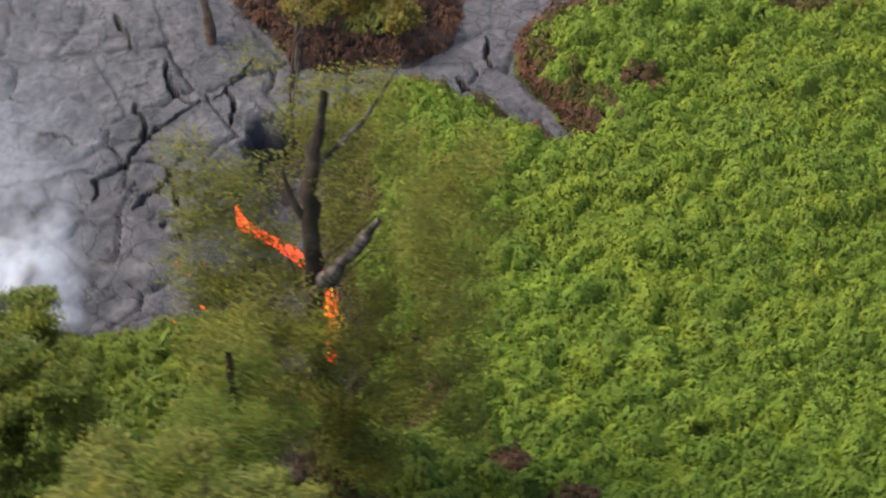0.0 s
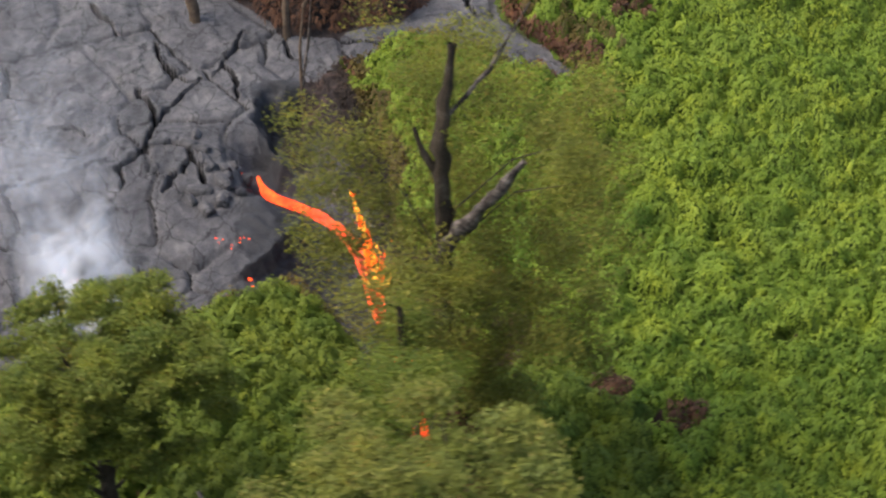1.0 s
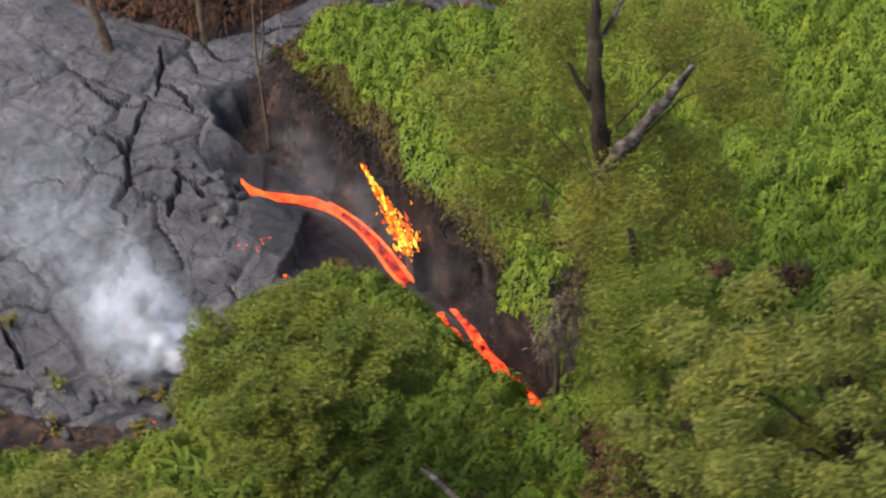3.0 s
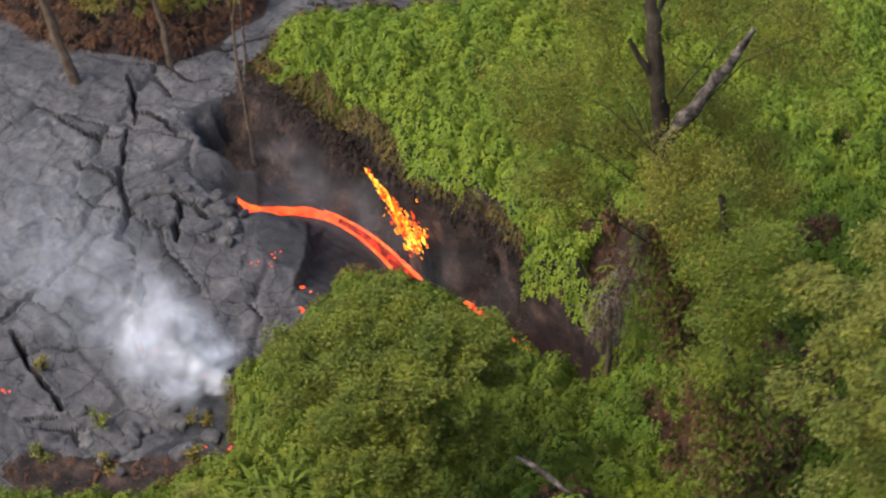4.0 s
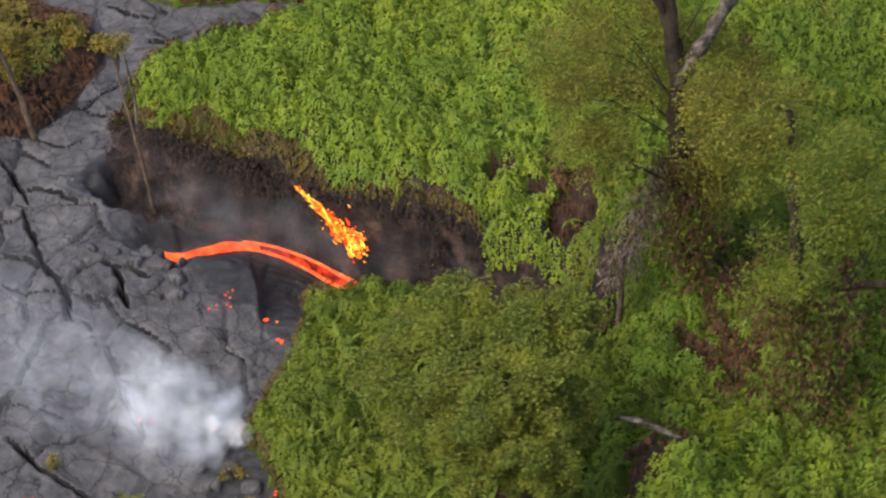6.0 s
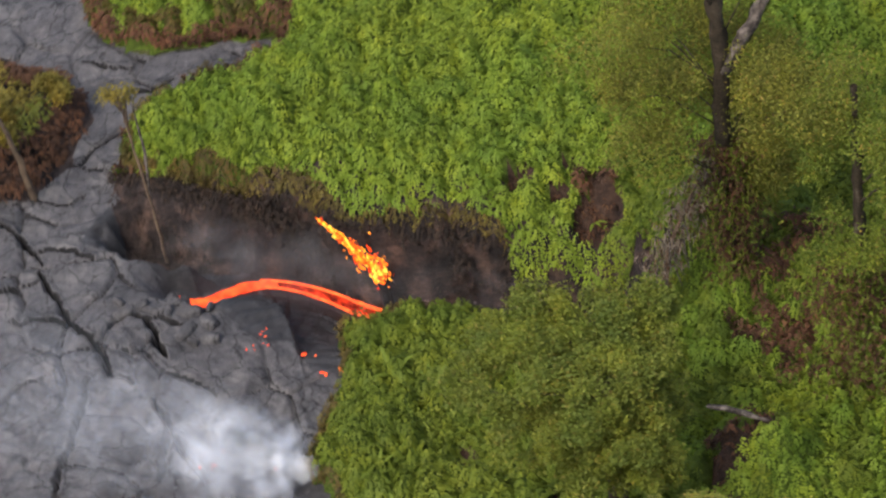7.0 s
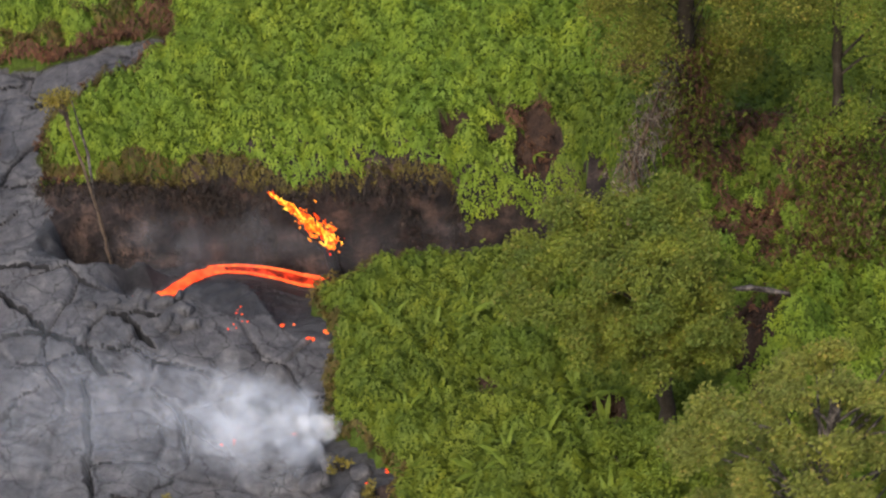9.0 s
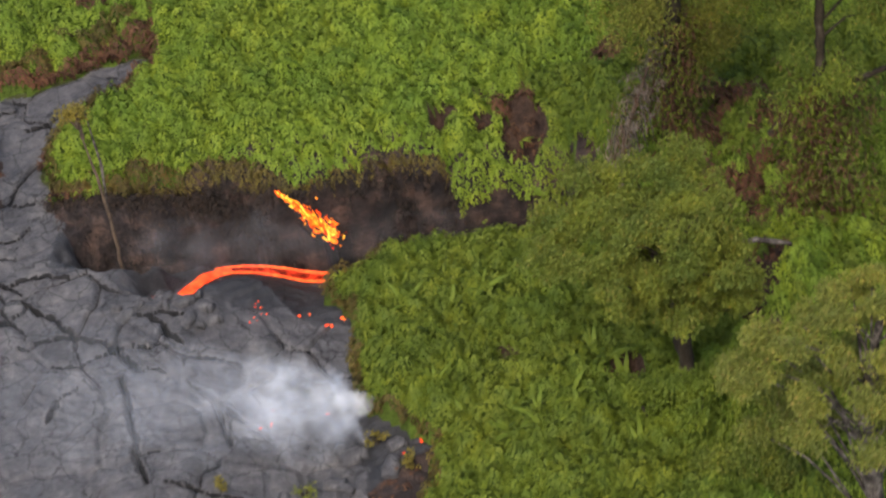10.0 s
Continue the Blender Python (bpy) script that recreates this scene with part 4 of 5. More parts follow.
# ---------- burnt bank and islands of scrub ----------
def build_banks():
    gen = np.random.default_rng(31)
    x, y = jitter_grid(-3, 14, -0.5, 5, 0.34, gen)
    on = inside(x, y, BURN) & (line_dist(x, y, STREAM)[0] > 0.55)
    x, y = x[on], y[on]
    c = np.stack([x, y, terrain(x, y) + gen.uniform(0.0, 0.3, len(x))], -1)
    v, f = fern_mass(c, gen.uniform(0.2, 0.4, len(c)), 14, gen, 0.2)
    tagged(new("burnt_litter", mesh_of("burnt_litter", v, f, (BURNTFERN,), flat=True)), "charred dead fronds lying over the burnt bank", "litter", kind="stuff")
    face = [q for q in OPEN[OPEN.index((-2.7, 4.6)):] if q[1] > 1.8]
    pts = curve_points(face, 0.1)
    n = 10
    a = np.repeat(pts, n, axis=0) + gen.normal(0, 0.14, (len(pts) * n, 2))
    low, high = terrain(a[:, 0], a[:, 1] - 0.35), canopy(a[:, 0], a[:, 1]) + 0.1
    share = gen.uniform(0, 1, len(a))
    a, low, high, share = [q[line_dist(a[:, 0], a[:, 1], STREAM)[0] > 0.6] for q in (a, low, high, share)]
    c = np.stack([a[:, 0], a[:, 1] - 0.3 * (1 - share), low + (np.maximum(high, low + 0.2) - low) * share], -1)
    v, f = fern_mass(c, gen.uniform(0.2, 0.35, len(c)), 10, gen, 0.24)
    tagged(new("burnt_fern_face", mesh_of("burnt_fern_face", v, f, (BURNTFERN,), flat=True)), "charred ferns hanging down the cut bank", "ferns", kind="stuff")
    x, y = jitter_grid(1.5, 8, -13, -7, 0.5, gen)
    on = inside(x, y, SCORCH)
    x, y = x[on], y[on]
    c = np.stack([x, y, terrain(x, y) + gen.uniform(0.0, 0.2, len(x))], -1)
    v, f = fern_mass(c, gen.uniform(0.2, 0.35, len(c)), 8, gen, 0.36)
    tagged(new("scorched_litter", mesh_of("scorched_litter", v, f, (RUST,), flat=True)), "scorched brown fronds at the edge of the crust", "litter", kind="stuff")
    x, y = jitter_grid(8, 20, -9, 12, 0.3, gen)
    on = in_gap(x, y)
    x, y = x[on], y[on]
    c = np.stack([x, y, np.maximum(terrain(x, y) + 0.25, canopy(x, y) - 0.7) + gen.uniform(0, 0.15, len(x))], -1)
    v, f = fern_mass(c, gen.uniform(0.2, 0.35, len(c)), 14, gen, 0.22)
    tagged(new("dead_litter", mesh_of("dead_litter", v, f, (RUST,), flat=True)), "dead brown fronds in gaps of the thicket", "litter", kind="stuff")
    x, y = jitter_grid(-16, -4, 2, 10, 0.42, gen)
    on = inside(x, y, ISLE)
    x, y = x[on], y[on]
    edge, _ = line_dist(x, y, ISLE + ISLE[:1])
    z = terrain(x, y) + 0.25 + 1.1 * smooth(0, 1.4, edge) + 0.5 * fbm(x, y, 1.4, 151, 2)
    pick = edge + 0.9 * fbm(x, y, 1.2, 153, 2)
    tall = pick > 1.15
    green = tall & (fbm(x, y, 1.8, 155, 2) + 0.12 * (edge - 1.6) > 0)
    for name, some, mat, label in (("rust_scrub", ~tall, RUST, "dead rust-brown scrub on an island in the lava"), ("amber_scrub", tall & ~green, AMBER, "amber scrub on an island in the lava"),
                                   ("green_scrub", green, YELLOW, "yellow-green scrub on an island in the lava")):
        c = np.stack([x, y, z], -1)[some]
        v, f = fern_mass(c, gen.uniform(0.3, 0.5, len(c)), 44, gen, 0.22)
        tagged(new(name, mesh_of(name, v, f, (mat,), flat=True)), label, "scrub", kind="stuff")


build_banks()


def bush(label, x, y, z, r, h, mat, gen, leaves=190):
    """A rounded bush: a few stems and a crown of tufts."""
    ob = new("bush")
    ob.location = (x, y, z)
    tufts = crown_tufts((0, 0, 0.45 * h), (r * 0.75, r * 0.75, h * 0.55), 14, gen, 0.5)
    for k in range(4):
        tip = tufts[k * 3]
        child("stem", tube("stem", [(0, 0, -0.2), tip * 0.5 + np.array([0, 0, 0.1]), tip], (0.04, 0.03, 0.015), BARK, 5, 0.1, k), ob)
    v, f = leaf_cloud(tufts, gen.uniform(0.8, 1.2, len(tufts)) * r * 0.42, leaves, 0.11, gen, 0.7)
    child("crown", mesh_of("crown", v, f, (mat,), flat=True), ob)
    tagged(ob, label, "bush")


def build_bushes():
    gen = np.random.default_rng(41)
    for x, y, r, h, mat, label in ((-6.6, 6.2, 0.9, 1.3, AMBER, "amber-leaved bush on scrub island"), (-6.3, 4.5, 0.7, 1.0, AMBER, "amber-leaved bush on scrub island"),
                                   (-7.6, 4.6, 0.9, 1.4, OLIVE, "olive-green bush on scrub island"), (-8.4, 6.6, 1.1, 1.6, OLIVE, "olive-green bush on scrub island"),
                                   (-5.4, 6.9, 0.8, 1.0, AMBER, "amber-leaved bush at the lava edge"), (-9.6, 4.6, 1.0, 1.5, YELLOW, "yellow-green bush on scrub island"),
                                   (-10.4, 7.2, 1.2, 1.6, AMBER, "amber-leaved bush on scrub island"), (-7.0, 17.6, 1.0, 1.3, AMBER, "amber-leaved bush beside the far lava"),
                                   (14.2, -10.2, 1.3, 2.4, DARKFERN, "dark green shrub under the broad tree"), (15.7, -10.6, 1.2, 2.2, DARKFERN, "dark green shrub under the broad tree"),
                                   (13.1, -9.6, 1.0, 1.6, DARKFERN, "dark green shrub under the broad tree"), (15.7, -9.5, 1.0, 2.4, DARKFERN, "dark green shrub under the broad tree"),
                                   (14.9, -12.2, 1.2, 2.0, BROADLEAF, "olive-green shrub beside the broad tree"), (16.4, -12.4, 1.2, 2.6, BROADLEAF, "olive-green shrub beside the broad tree")):
        bush(label, x, y, float(terrain(x, y)) + 0.9, r, h, mat, gen)
    for x, y, r, mat in ((3.1, -8.9, 0.34, YELLOW), (0.9, -8.7, 0.3, AMBER), (5.4, -7.2, 0.36, AMBER), (4.4, -9.9, 0.4, AMBER), (2.7, -10.7, 0.45, YELLOW), (6.3, -8.4, 0.34, AMBER)):
        bush("small amber sprout growing through scorched crust", x, y, float(terrain(x, y)) - 0.05, r, 0.55, mat, gen, 9)


build_bushes()


# ---------- molten lava ----------
def ribbon(name, corners, material, parent, lift, seed, label=""):
    """A domed stream of lava over the ground; corners are x, y and width."""
    p = curve_points(corners)
    gen = np.random.default_rng(seed)
    way = np.gradient(p[:, :2], axis=0)
    way /= np.linalg.norm(way, axis=1)[:, None] + 1e-9
    side = np.stack([-way[:, 1], way[:, 0]], -1)
    u = np.linspace(-1, 1, 7)
    rag = 1 + 0.16 * gen.normal(0, 1, (len(p), 2))
    rag[1:-1] = (rag[:-2] + rag[1:-1] + rag[2:]) / 3
    half = p[:, 2, None] * 0.5 * np.where(u[None] < 0, rag[:, :1], rag[:, 1:])
    xy = p[:, None, :2] + side[:, None] * (half * u[None])[..., None]
    z = terrain(p[:, 0], p[:, 1])[:, None] + lift + 0.05 * (1 - u[None] ** 2) + 0 * half
    z = np.maximum(z, terrain(xy[..., 0], xy[..., 1]) + 0.04)
    verts = np.concatenate([xy, z[..., None]], -1).reshape(-1, 3)
    i = np.arange(len(p) * 7).reshape(-1, 7)
    faces = np.stack([i[:-1, :-1], i[:-1, 1:], i[1:, 1:], i[1:, :-1]], -1).reshape(-1, 4)
    return child(name, mesh_of(name, verts, faces, (material,)), parent, label)


def build_lava():
    stream = new("lava_stream")
    ribbon("molten_core", [(-0.05, 0.6, 0.10), (0.25, 0.62, 0.2), (0.6, 0.73, 0.42), (1.1, 1.4, 0.46), (1.5, 1.92, 0.46), (1.9, 2.23, 0.42), (2.3, 2.45, 0.34)], MOLTEN, stream, 0.05, 1)
    ribbon("cooling_skin", [(2.0, 2.3, 0.36), (2.57, 2.52, 0.36), (3.25, 2.62, 0.42), (3.88, 2.61, 0.48), (4.5, 2.53, 0.52), (5.1, 2.45, 0.4)], SKIN, stream, 0.03, 2, "dull red cooling skin")
    ribbon("molten_band", [(1.8, 2.4, 0.10), (2.52, 2.67, 0.10), (3.25, 2.8, 0.10), (3.9, 2.8, 0.11), (4.5, 2.74, 0.13), (5.0, 2.64, 0.15), (5.3, 2.6, 0.1)], HOT, stream, 0.08, 3)
    ribbon("molten_band", [(2.0, 2.15, 0.09), (2.62, 2.37, 0.10), (3.25, 2.45, 0.10), (3.86, 2.40, 0.11), (4.5, 2.30, 0.13), (5.0, 2.26, 0.14), (5.25, 2.24, 0.08)], HOT, stream, 0.08, 4)
    tagged(stream, "glowing orange lava stream splitting into two bands", "lava stream")
    braid = new("lava_stream")
    ribbon("molten_band", [(6.7, 2.6, 0.12), (7.9, 2.3, 0.26), (9.0, 1.85, 0.42), (9.7, 1.55, 0.4), (11.0, 1.3, 0.5), (12.0, 1.15, 0.4), (12.6, 1.1, 0.1)], BRAID, braid, 0.08, 5)
    ribbon("molten_band", [(6.8, 2.15, 0.2), (7.4, 1.95, 0.12), (7.9, 1.82, 0.22), (9.0, 1.4, 0.16), (9.7, 1.3, 0.1)], BRAID, braid, 0.08, 6)
    ribbon("molten_band", [(9.0, 1.9, 0.12), (10.0, 1.7, 0.18), (10.9, 1.5, 0.14), (11.8, 1.35, 0.06)], BRAID, braid, 0.12, 7)
    tagged(braid, "braided red lava stream at the end of the cut", "lava stream")
    gen = np.random.default_rng(51)
    for x, y, r, n in ((4.1, -1.22, 0.14, 4), (5.05, -2.03, 0.15, 4), (2.65, -1.7, 0.09, 3), (2.9, -0.95, 0.08, 3), (4.22, -5.72, 0.09, 1), (2.62, -6.1, 0.09, 2),
                       (2.4, -10.46, 0.12, 2), (6.7, -7.5, 0.09, 2), (5.65, -2.1, 0.08, 1), (2.7, -5.4, 0.06, 1), (0.6, -9.9, 0.09, 3), (5.42, -8.35, 0.08, 2), (6.1, -7.84, 0.08, 1), (2.1, -6.2, 0.08, 2), (3.0, -1.35, 0.07, 2), (2.84, -0.9, 0.06, 1)):
        spot = new("lava_breakout")
        z = float(terrain(x, y))
        spot.location = (x, y, z)
        for k in range(n):
            bm = bmesh.new()
            bmesh.ops.create_icosphere(bm, subdivisions=2, radius=r * gen.uniform(0.2, 0.4))
            dx, dy = gen.normal(0, r * 1.1, 2) if n > 1 else (0, 0)
            for w in bm.verts:
                w.co *= 1 + 0.75 * noise.noise(w.co * (0.8 / r) + Vector((k, x, y)))
                w.co = Vector((w.co.x * (1.5 - 0.4 * (k % 3)), w.co.y * (0.7 + 0.4 * (k % 3)), w.co.z * 0.5))
                w.co += Vector((dx, dy, 0.04))
            part("molten_lump", bm, HOT if r > 0.1 else MOLTEN, spot)
        tagged(spot, "small glowing lava breakout in the crust", "lava breakout", "lava breakouts")
    spot = new("lava_breakout")
    ribbon("molten_seam", [(-0.14, -0.05, 0.04), (0.02, 0.0, 0.1), (0.17, 0.06, 0.04)], MOLTEN, spot, 0.14, 21)
    tagged(spot, "thin glowing seam of lava in the crust", "lava breakout", "lava breakouts")


BRAID = glow_material("broken_molten_lava", ((0.38, (0.02, 0.004, 0.003)), (0.46, (0.7, 0.03, 0.01)), (0.56, (1.0, 0.085, 0.022)), (0.75, (1.0, 0.2, 0.04))), 0.28, 1.0)
SKIN = glow_material("cooling_lava_skin", ((0.36, (0.04, 0.005, 0.003)), (0.5, (0.26, 0.014, 0.005)), (0.68, (0.75, 0.04, 0.012))), 0.3, 1.0)
build_lava()


def build_stump():
    stump = new("charred_stump")
    stump.location = (5.55, 2.6, -3.1)
    bole = child("trunk", tube("trunk", [(0, 0, -0.2), (-0.05, -0.02, 0.8), (-0.15, -0.06, 1.6), (-0.5, -0.2, 2.3)], (0.2, 0.16, 0.12, 0.05), CRACK, 9, 0.15, 4), stump)
    child("branch", tube("branch", [(-0.08, 0, 1.0), (-0.5, -0.1, 1.6), (-0.9, -0.15, 2.4)], (0.08, 0.06, 0.03), CRACK, 7, 0.15, 6), bole)
    tagged(stump, "charred black tree stump burning at the bank", "stump")


build_stump()


def build_fire():
    gen = np.random.default_rng(61)
    base, tip = np.array((5.75, 2.2, -1.4)), np.array((4.2, 2.05, 1.15))
    fire = new("fire")
    fire.location = base
    axis = Vector(tip - base).normalized()
    for k in range(280):
        tongue = k < 120
        s = gen.uniform(0.05, 1) ** 1.3 if tongue else gen.uniform(0, 1) ** 1.8
        wide = 0.035 + 0.16 * math.exp(-(((s - 0.22) / 0.3) ** 2))
        c = (tip - base) * s + gen.normal(0, wide * (0.75 if tongue else 1.1), 3)
        size = gen.uniform(0.018, 0.045) * (1.1 - 0.5 * s) if tongue else gen.uniform(0.009, 0.026)
        bm = bmesh.new()
        bmesh.ops.create_icosphere(bm, subdivisions=2, radius=size)
        lean = (axis + Vector((*gen.normal(0, 0.28 if tongue else 0.5, 2), 0.3))).normalized()
        pull = 2.6 if tongue else 1.2
        for w in bm.verts:
            h = w.co.dot(lean) / size
            w.co = w.co * (1 - 0.5 * max(0, h)) + lean * h * size * pull + lean * max(0, h) ** 2 * size * 1.8
            w.co += 1.5 * size * noise.noise_vector(w.co * (0.5 / size) + Vector((k, 0, 0))) + Vector(c)
        part("flame", bm, FLAME, fire)
    for k, (r, s0, s1) in enumerate(((0.07, 0.05, 0.5), (0.085, 0.25, 0.75), (0.035, 0.5, 0.9))):
        a, b = (tip - base) * s0, (tip - base) * s1
        mid = (a + b) / 2 + np.array((0.10 * (k - 1), 0.06, 0.05))
        child("flame", tube("flame", [a, mid, b], (r * 0.7, r, r * 0.25), FLAME, 9, 0.3, k), fire)
    tagged(fire, "tall orange and yellow flames at the burnt bank", "fire")


build_fire()


# ---------- smoke ----------
def build_smoke():
    gen = np.random.default_rng(71)
    plume = new("smoke_plume")
    vent = np.array((5.1, -6.2, -0.5))
    plume.location = vent
    for layer in range(6):
        s, u = np.meshgrid(np.linspace(0, 1, 90), np.linspace(-1, 1, 40), indexing="ij")
        run = 15 * s**1.3
        half = 1.6 + 0.28 * run**0.95
        x = -run + 0.5 * fbm(run, u * half, 2.0, 200 + layer, 3)
        y = u * half + 0.06 * run + 0.6 * fbm(run, u * half, 2.5, 210 + layer, 3)
        z = 0.35 + 0.26 * run**0.95 + (layer - 2.5) * (0.10 + 0.085 * run) + 0.5 * fbm(run + 5 * layer, u * half, 1.5, 220 + layer, 3) * smooth(0, 2, run) - 0.12 * half * u**2
        dens = (1 - u**2) ** 1.6 * smooth(0, 0.03, s) * (1 - smooth(0.45, 1, s)) * (0.42 * np.exp(-run / 6.5) + 0.5 * np.exp(-run / 2.0))
        i = np.arange(x.size).reshape(x.shape)
        faces = np.stack([i[:-1, :-1], i[1:, :-1], i[1:, 1:], i[:-1, 1:]], -1).reshape(-1, 4)
        child("smoke_veil", mesh_of("smoke_veil", np.stack([x, y, z], -1).reshape(-1, 3), faces, (SMOKE,), values=dens.ravel()), plume)
    for k in range(13):
        c = np.array((-0.2 * k + 0.1 + gen.normal(0, 0.12), gen.normal(0, 0.15 + 0.05 * k), 0.2 + 0.1 * k + gen.normal(0, 0.16)))
        r0 = gen.uniform(0.24, 0.42) + 0.035 * k
        for shell in range(4):
            bm = bmesh.new()
            bmesh.ops.create_icosphere(bm, subdivisions=4, radius=1)
            r = r0 * (1 - 0.2 * shell)
            for w in bm.verts:
                n = w.co.normalized()
                w.co = n * r * (1 + 0.42 * noise.fractal(n * 2.2 + Vector((k, 0, 0)), 1.0, 2.0, 4)) + Vector(c)
            me = bpy.data.meshes.new("steam_puff")
            bm.to_mesh(me)
            bm.free()
            me.materials.append(STEAM)
            me.polygons.foreach_set("use_smooth", np.ones(len(me.polygons), bool))
            me.attributes.new("thickness", "FLOAT", "POINT").data.foreach_set("value", np.full(len(me.vertices), 0.05 + 0.2 * math.exp(-k / 3), np.float32))
            child("steam_puff", me, plume)
    # thin haze hanging in the burnt cut
    for layer in range(3):
        s, u = np.meshgrid(np.linspace(0, 1, 60), np.linspace(-1, 1, 20), indexing="ij")
        x = -1.5 + 13.5 * s - vent[0]
        y = 2.6 - 1.3 * s + 1.3 * u + 0.4 * fbm(13 * s, u, 2.0, 240 + layer, 3) - vent[1]
        z = -1.0 - 1.2 * s + 0.5 * layer + 0.5 * fbm(13 * s + 7 * layer, 1.5 * u, 1.6, 250 + layer, 3) - vent[2]
        dens = (1 - u**2) ** 1.5 * smooth(0, 0.15, s) * (1 - smooth(0.75, 1, s)) * (1 - 0.6 * smooth(0.4, 0.65, s)) * 0.11
        i = np.arange(x.size).reshape(x.shape)
        faces = np.stack([i[:-1, :-1], i[1:, :-1], i[1:, 1:], i[:-1, 1:]], -1).reshape(-1, 4)
        child("smoke_veil", mesh_of("smoke_veil", np.stack([x, y, z], -1).reshape(-1, 3), faces, (SMOKE,), values=dens.ravel()), plume)
    tagged(plume, "thin blue-white smoke drifting from a bright steam vent", "smoke")


build_smoke()


# ---------- deadwood and ferns ----------
def build_deadwood():
    gen = np.random.default_rng(81)
    for name, pts, rad, mat, label in (
        ("fallen_log", [(16.5, -6.8, 3.5), (17.0, -6.8, 3.4), (17.5, -6.75, 3.15), (18.0, -6.7, 2.9)], (0.05, 0.085, 0.08, 0.05), PALEBARK, "pale weathered log lying in a brown gap"),
        ("fallen_log", [(19.0, -0.9, 1.8), (19.9, -0.9, 2.8), (21.0, -1.0, 3.2), (22.2, -1.2, 3.6), (23.4, -1.3, 4.2)], (0.14, 0.14, 0.12, 0.1, 0.06), BARK, "dark crooked log leaning out of the thicket"),
    ):
        log = new(name)
        log.location = pts[0]
        bole = child("trunk", tube("trunk", np.array(pts) - np.array(pts[0]), rad, mat, 9, 0.12, 2), log)
        end = np.array(pts[2]) - np.array(pts[0])
        if mat is BARK:
            child("branch", tube("branch", [end, end + np.array((0.3, 0.35, 0.3)), end + np.array((0.5, 0.8, 0.7))], (0.05, 0.035, 0.015), mat, 6, 0.1, 4), bole)
        tagged(log, label, "log")
    snag = new("dead_shrub")
    snag.location = (15.0, -0.3, 0.6)
    lean = lambda h: np.array((0.42 * (h - 2.6), 0.05 * (h - 2.6), 0))  # noqa: E731
    for k in range(30):
        a, t0 = gen.uniform(0, 2 * np.pi), gen.uniform(0, 1)
        h = 1.3 + 3.8 * t0
        root = np.array((0.15 * math.cos(a), 0.2 * math.sin(a), h)) + lean(h)
        out = np.array((math.cos(a), math.sin(a), 0)) * gen.uniform(0.2, 0.5)
        tip = root + out + np.array((0, 0, -gen.uniform(0.5, 1.4)))
        child("twig", tube("twig", [root, root + out * 0.6 + np.array((0, 0, 0.12)), tip], (0.028, 0.02, 0.008), PALEBARK, 5, 0.1, k), snag)
    n = 1900
    h = gen.uniform(0.7, 5.4, n)
    spread_r = (0.5 + 0.35 * np.sin(5.1 * h)) * np.sin(np.clip((h + 0.3) / 6.2, 0, 1) * np.pi) + 0.12
    a = gen.uniform(0, 2 * np.pi, n)
    place = np.stack([np.cos(a) * spread_r * gen.uniform(0.2, 1, n) + 0.42 * (h - 2.6), np.sin(a) * spread_r * gen.uniform(0.2, 1, n) + 0.05 * (h - 2.6), h], -1)
    for mat, some, text in ((DEADGREY, slice(0, 1350), "grey withered fronds"), (RUST, slice(1350, n), "brown withered fronds")):
        m = len(place[some])
        v, f = scatter(frond_template(6, 0.09), place[some], gen.uniform(0, 6.28, m), gen.uniform(0.0, 1.4, m), gen.normal(0, 0.7, m), gen.uniform(0.1, 0.26, m))
        child("dead_fronds", mesh_of("dead_fronds", v, f, (mat,), flat=True), snag, text)
    child("stem", tube("stem", [(-0.9, 0.1, -2.6), (-0.3, 0, 1.8), (0.35, 0.2, 3.4), (1.1, 0.3, 5.4)], (0.09, 0.08, 0.05, 0.03), BROWNBARK, 7, 0.1, 3), snag)
    tagged(snag, "dead grey shrub hung with withered fronds", "shrub")


build_deadwood()


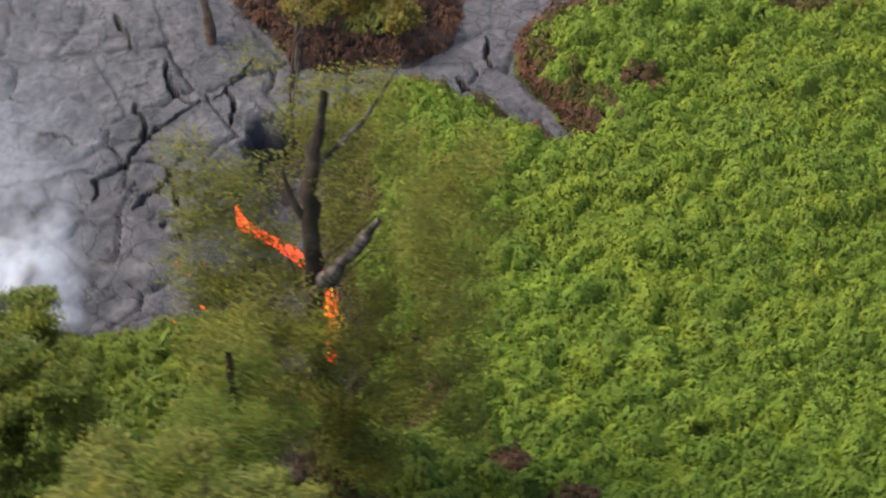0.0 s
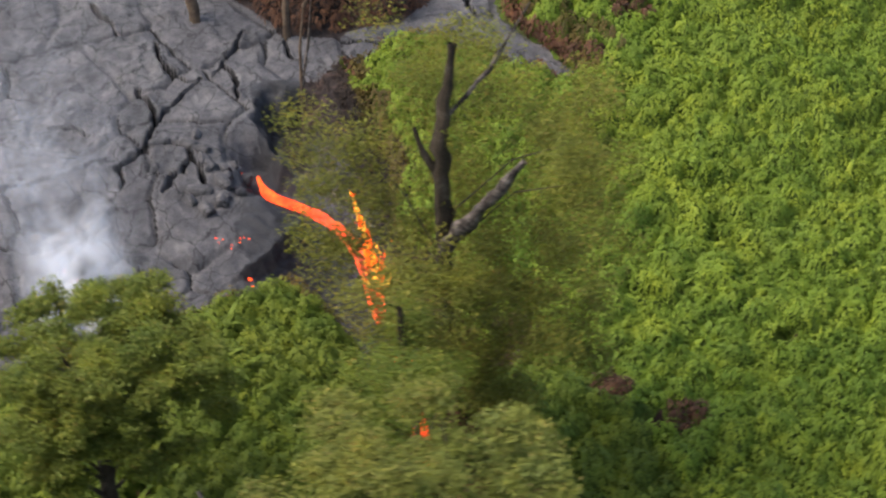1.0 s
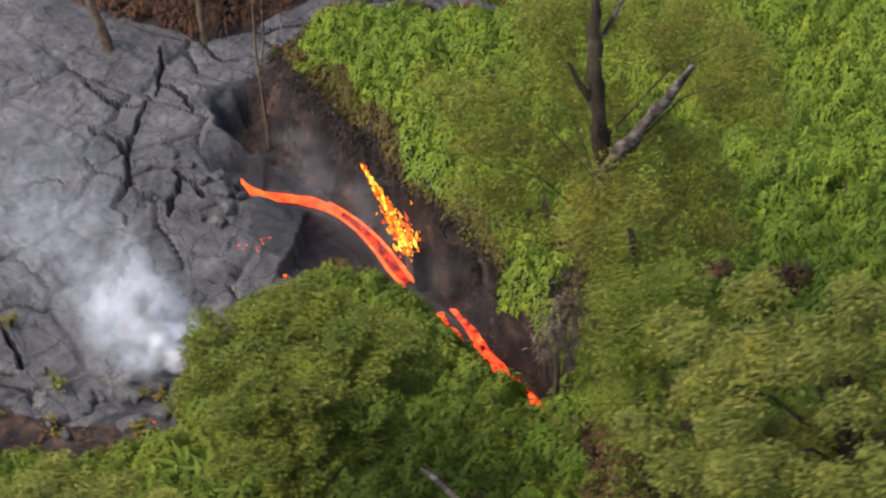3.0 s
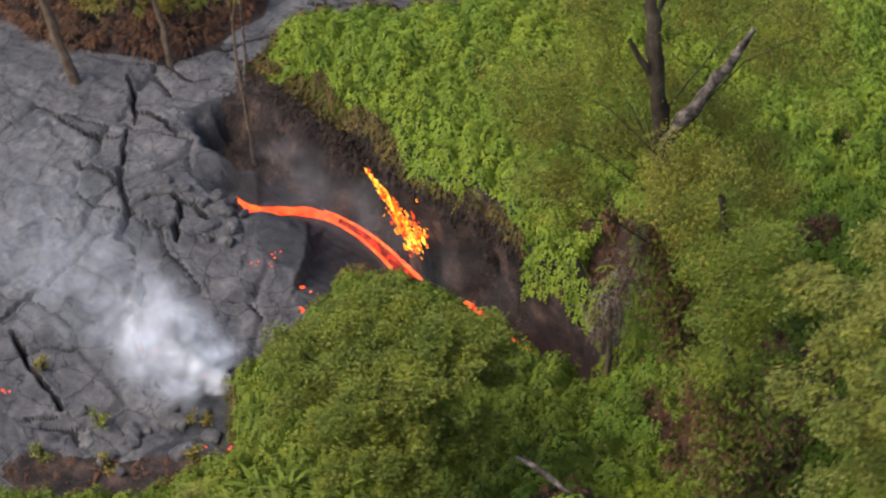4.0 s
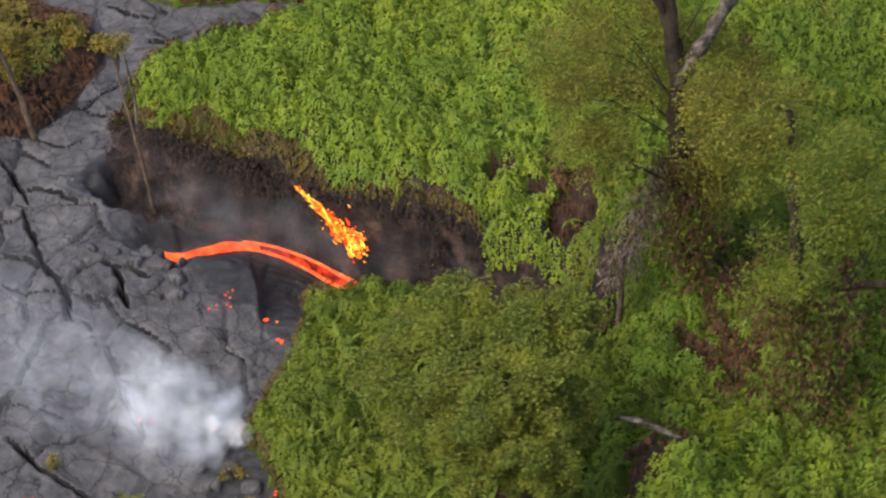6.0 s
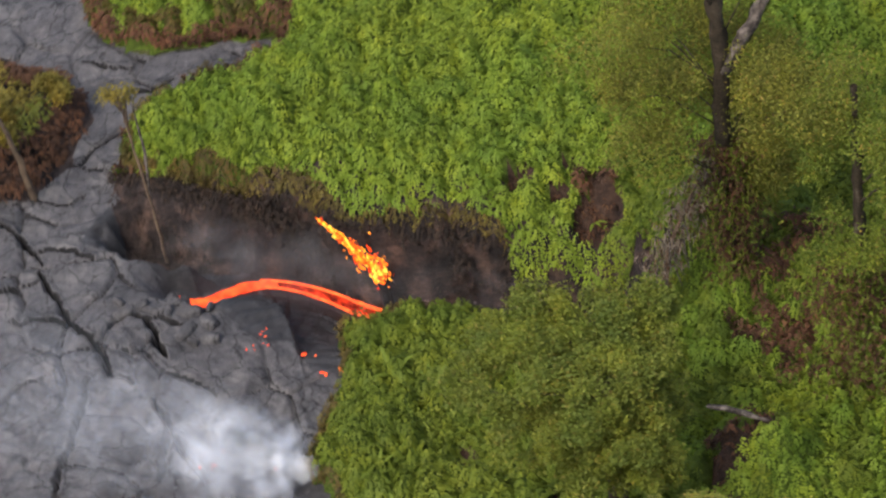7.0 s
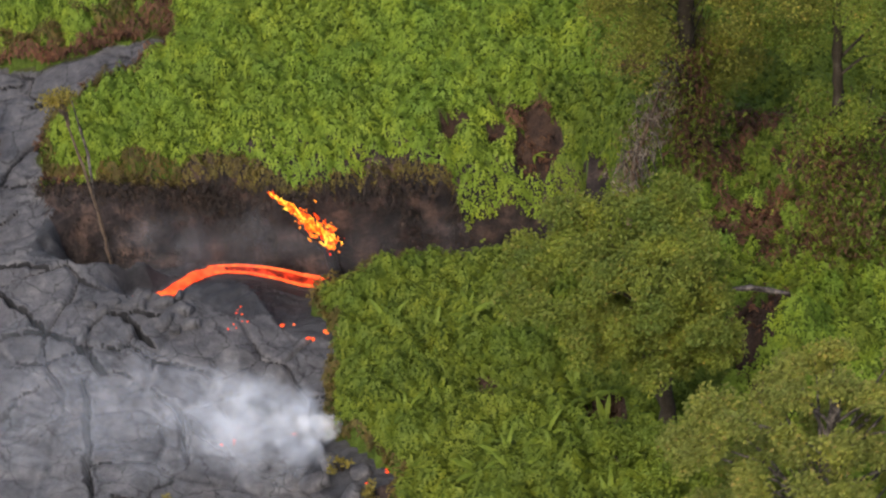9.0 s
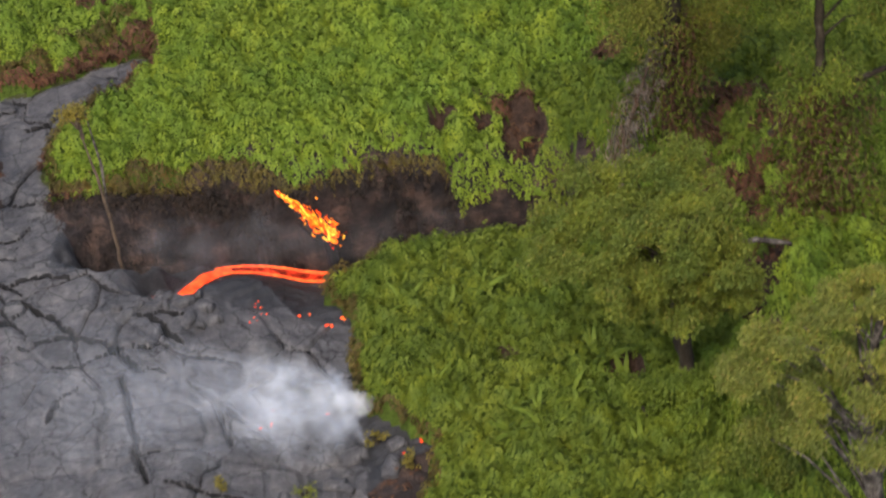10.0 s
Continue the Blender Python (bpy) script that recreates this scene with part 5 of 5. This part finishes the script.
def build_sword_ferns():
    gen = np.random.default_rng(91)
    rows = np.linspace(0, 1, 12)
    verts, faces = [], []
    for k, s in enumerate(rows):
        z = 0.95 * s - 0.42 * s * s
        x = 0.55 * s + 0.25 * s * s
        w = 0.07 * math.sin(math.pi * (0.12 + 0.86 * s)) * (1 + 0.2 * (k % 2))
        verts += [(x, -w, z - 0.02), (x, 0, z), (x, w, z - 0.02)]
        if k:
            b = 3 * k
            faces += [(b - 3, b - 2, b + 1, b), (b - 2, b - 1, b + 2, b + 1)]
    shared = mesh_of("frond", np.array(verts), np.array(faces), (SWORD,))
    for x, y in ((12.7, -7.6), (11.1, -7.9), (10.0, -8.7), (12.1, -6.5), (8.4, -3.6), (9.5, -3.5), (10.9, -3.7), (12.5, -10.4), (7.2, -3.0), (7.4, -6.5), (9.2, -9.0), (11.2, -8.9), (12.2, -8.9), (13.3, -8.7), (12.4, -6.9), (11.0, -7.5), (10.1, -9.2), (10.6, -3.5), (10.0, -3.8), (9.0, -3.2), (8.1, -7.7), (12.0, 3.1), (10.4, 4.6)):
        fern = new("sword_fern")
        fern.location = (x, y, float(canopy(x, y)) - 0.36)
        for j in range(gen.integers(4, 9)):
            leaf = child("frond", shared, fern)
            leaf.rotation_euler = (gen.normal(0, 0.15), gen.normal(0, 0.25), gen.uniform(0, 6.28))
            leaf.scale = (0.8, 0.8, 0.8) if j % 2 else (1.05, 1.05, 0.95)
        if y > 0:
            fern.scale = (0.6, 0.6, 0.6)
        tagged(fern, "tall yellow-green sword fern rising from the thicket", "fern", "sword ferns")


SWORD = leaf_material("sword_fern_leaf", ((0.0, (0.09, 0.12, 0.013)), (0.6, (0.13, 0.165, 0.018)), (1.0, (0.19, 0.19, 0.03))), (1.0, 1.0, 0.9), 1.0)
build_sword_ferns()


# ---------- loose crust ----------
def lava_slab(x, y, length, width, yaw, tilt, seed):
    """A curled, broken slab of crust with a rough rim."""
    gen = np.random.default_rng(seed)
    bm = bmesh.new()
    bmesh.ops.create_cube(bm, size=1)
    bmesh.ops.subdivide_edges(bm, edges=bm.edges[:], cuts=5, use_grid_fill=True)
    for w in bm.verts:
        u, v, h = w.co * 2
        round_off = 1 - 0.22 * (u * u + v * v) / 2
        w.co = Vector((u * length / 2 * round_off, v * width / 2 * round_off, h * 0.09 - 0.16 * v * v - 0.08 * u * u))
        w.co += 0.07 * noise.noise_vector(w.co * 3 + Vector((seed, 0, 0))) + 0.025 * noise.noise_vector(w.co * 11)
    me = bpy.data.meshes.new("crust_plate")
    bm.to_mesh(me)
    bm.free()
    me.materials.append(CRUST)
    me.polygons.foreach_set("use_smooth", np.ones(len(me.polygons), bool))
    ob = new("crust_plate", me)
    ob.matrix_world = pose(x, y, float(terrain(x, y)) + 0.16, tilt, gen.uniform(-8, 8), yaw)
    tagged(ob, "curled grey plate of broken lava crust", "lava rock", "broken crust plates")


for k, (x, y, a, b, yaw, tilt) in enumerate(((0.75, -0.75, 0.9, 0.4, 10, 18), (1.35, -0.95, 0.7, 0.45, -25, -14), (0.85, -1.5, 0.8, 0.4, 60, 12), (1.5, -1.55, 0.6, 0.4, 15, -10),
                                               (-0.1, -0.95, 1.0, 0.35, 12, 16), (-0.95, -1.2, 0.8, 0.35, 35, 14), (-1.45, -1.95, 0.7, 0.3, 80, 12), (0.2, 0.05, 0.6, 0.35, 40, 20),
                                               (4.7, -7.6, 1.0, 0.6, 20, 14), (5.6, -8.3, 0.9, 0.6, 70, -16), (4.0, -8.6, 0.8, 0.5, -30, 18), (5.2, -7.0, 0.7, 0.5, 100, 12), (6.0, -7.5, 0.6, 0.5, 10, 22))):
    lava_slab(x, y, a, b, yaw, tilt, 300 + k)
rubble = np.random.default_rng(97)
for k in range(20):
    x, y = (rubble.normal(4.6, 1.0), rubble.normal(-8.3, 0.9)) if k < 8 else (rubble.normal(0.6, 0.8), rubble.normal(-0.9, 0.45))
    size = rubble.uniform(0.25, 0.6)
    lava_slab(x, y, size, size * rubble.uniform(0.5, 0.8), rubble.uniform(0, 180), rubble.uniform(-25, 25), 340 + k)
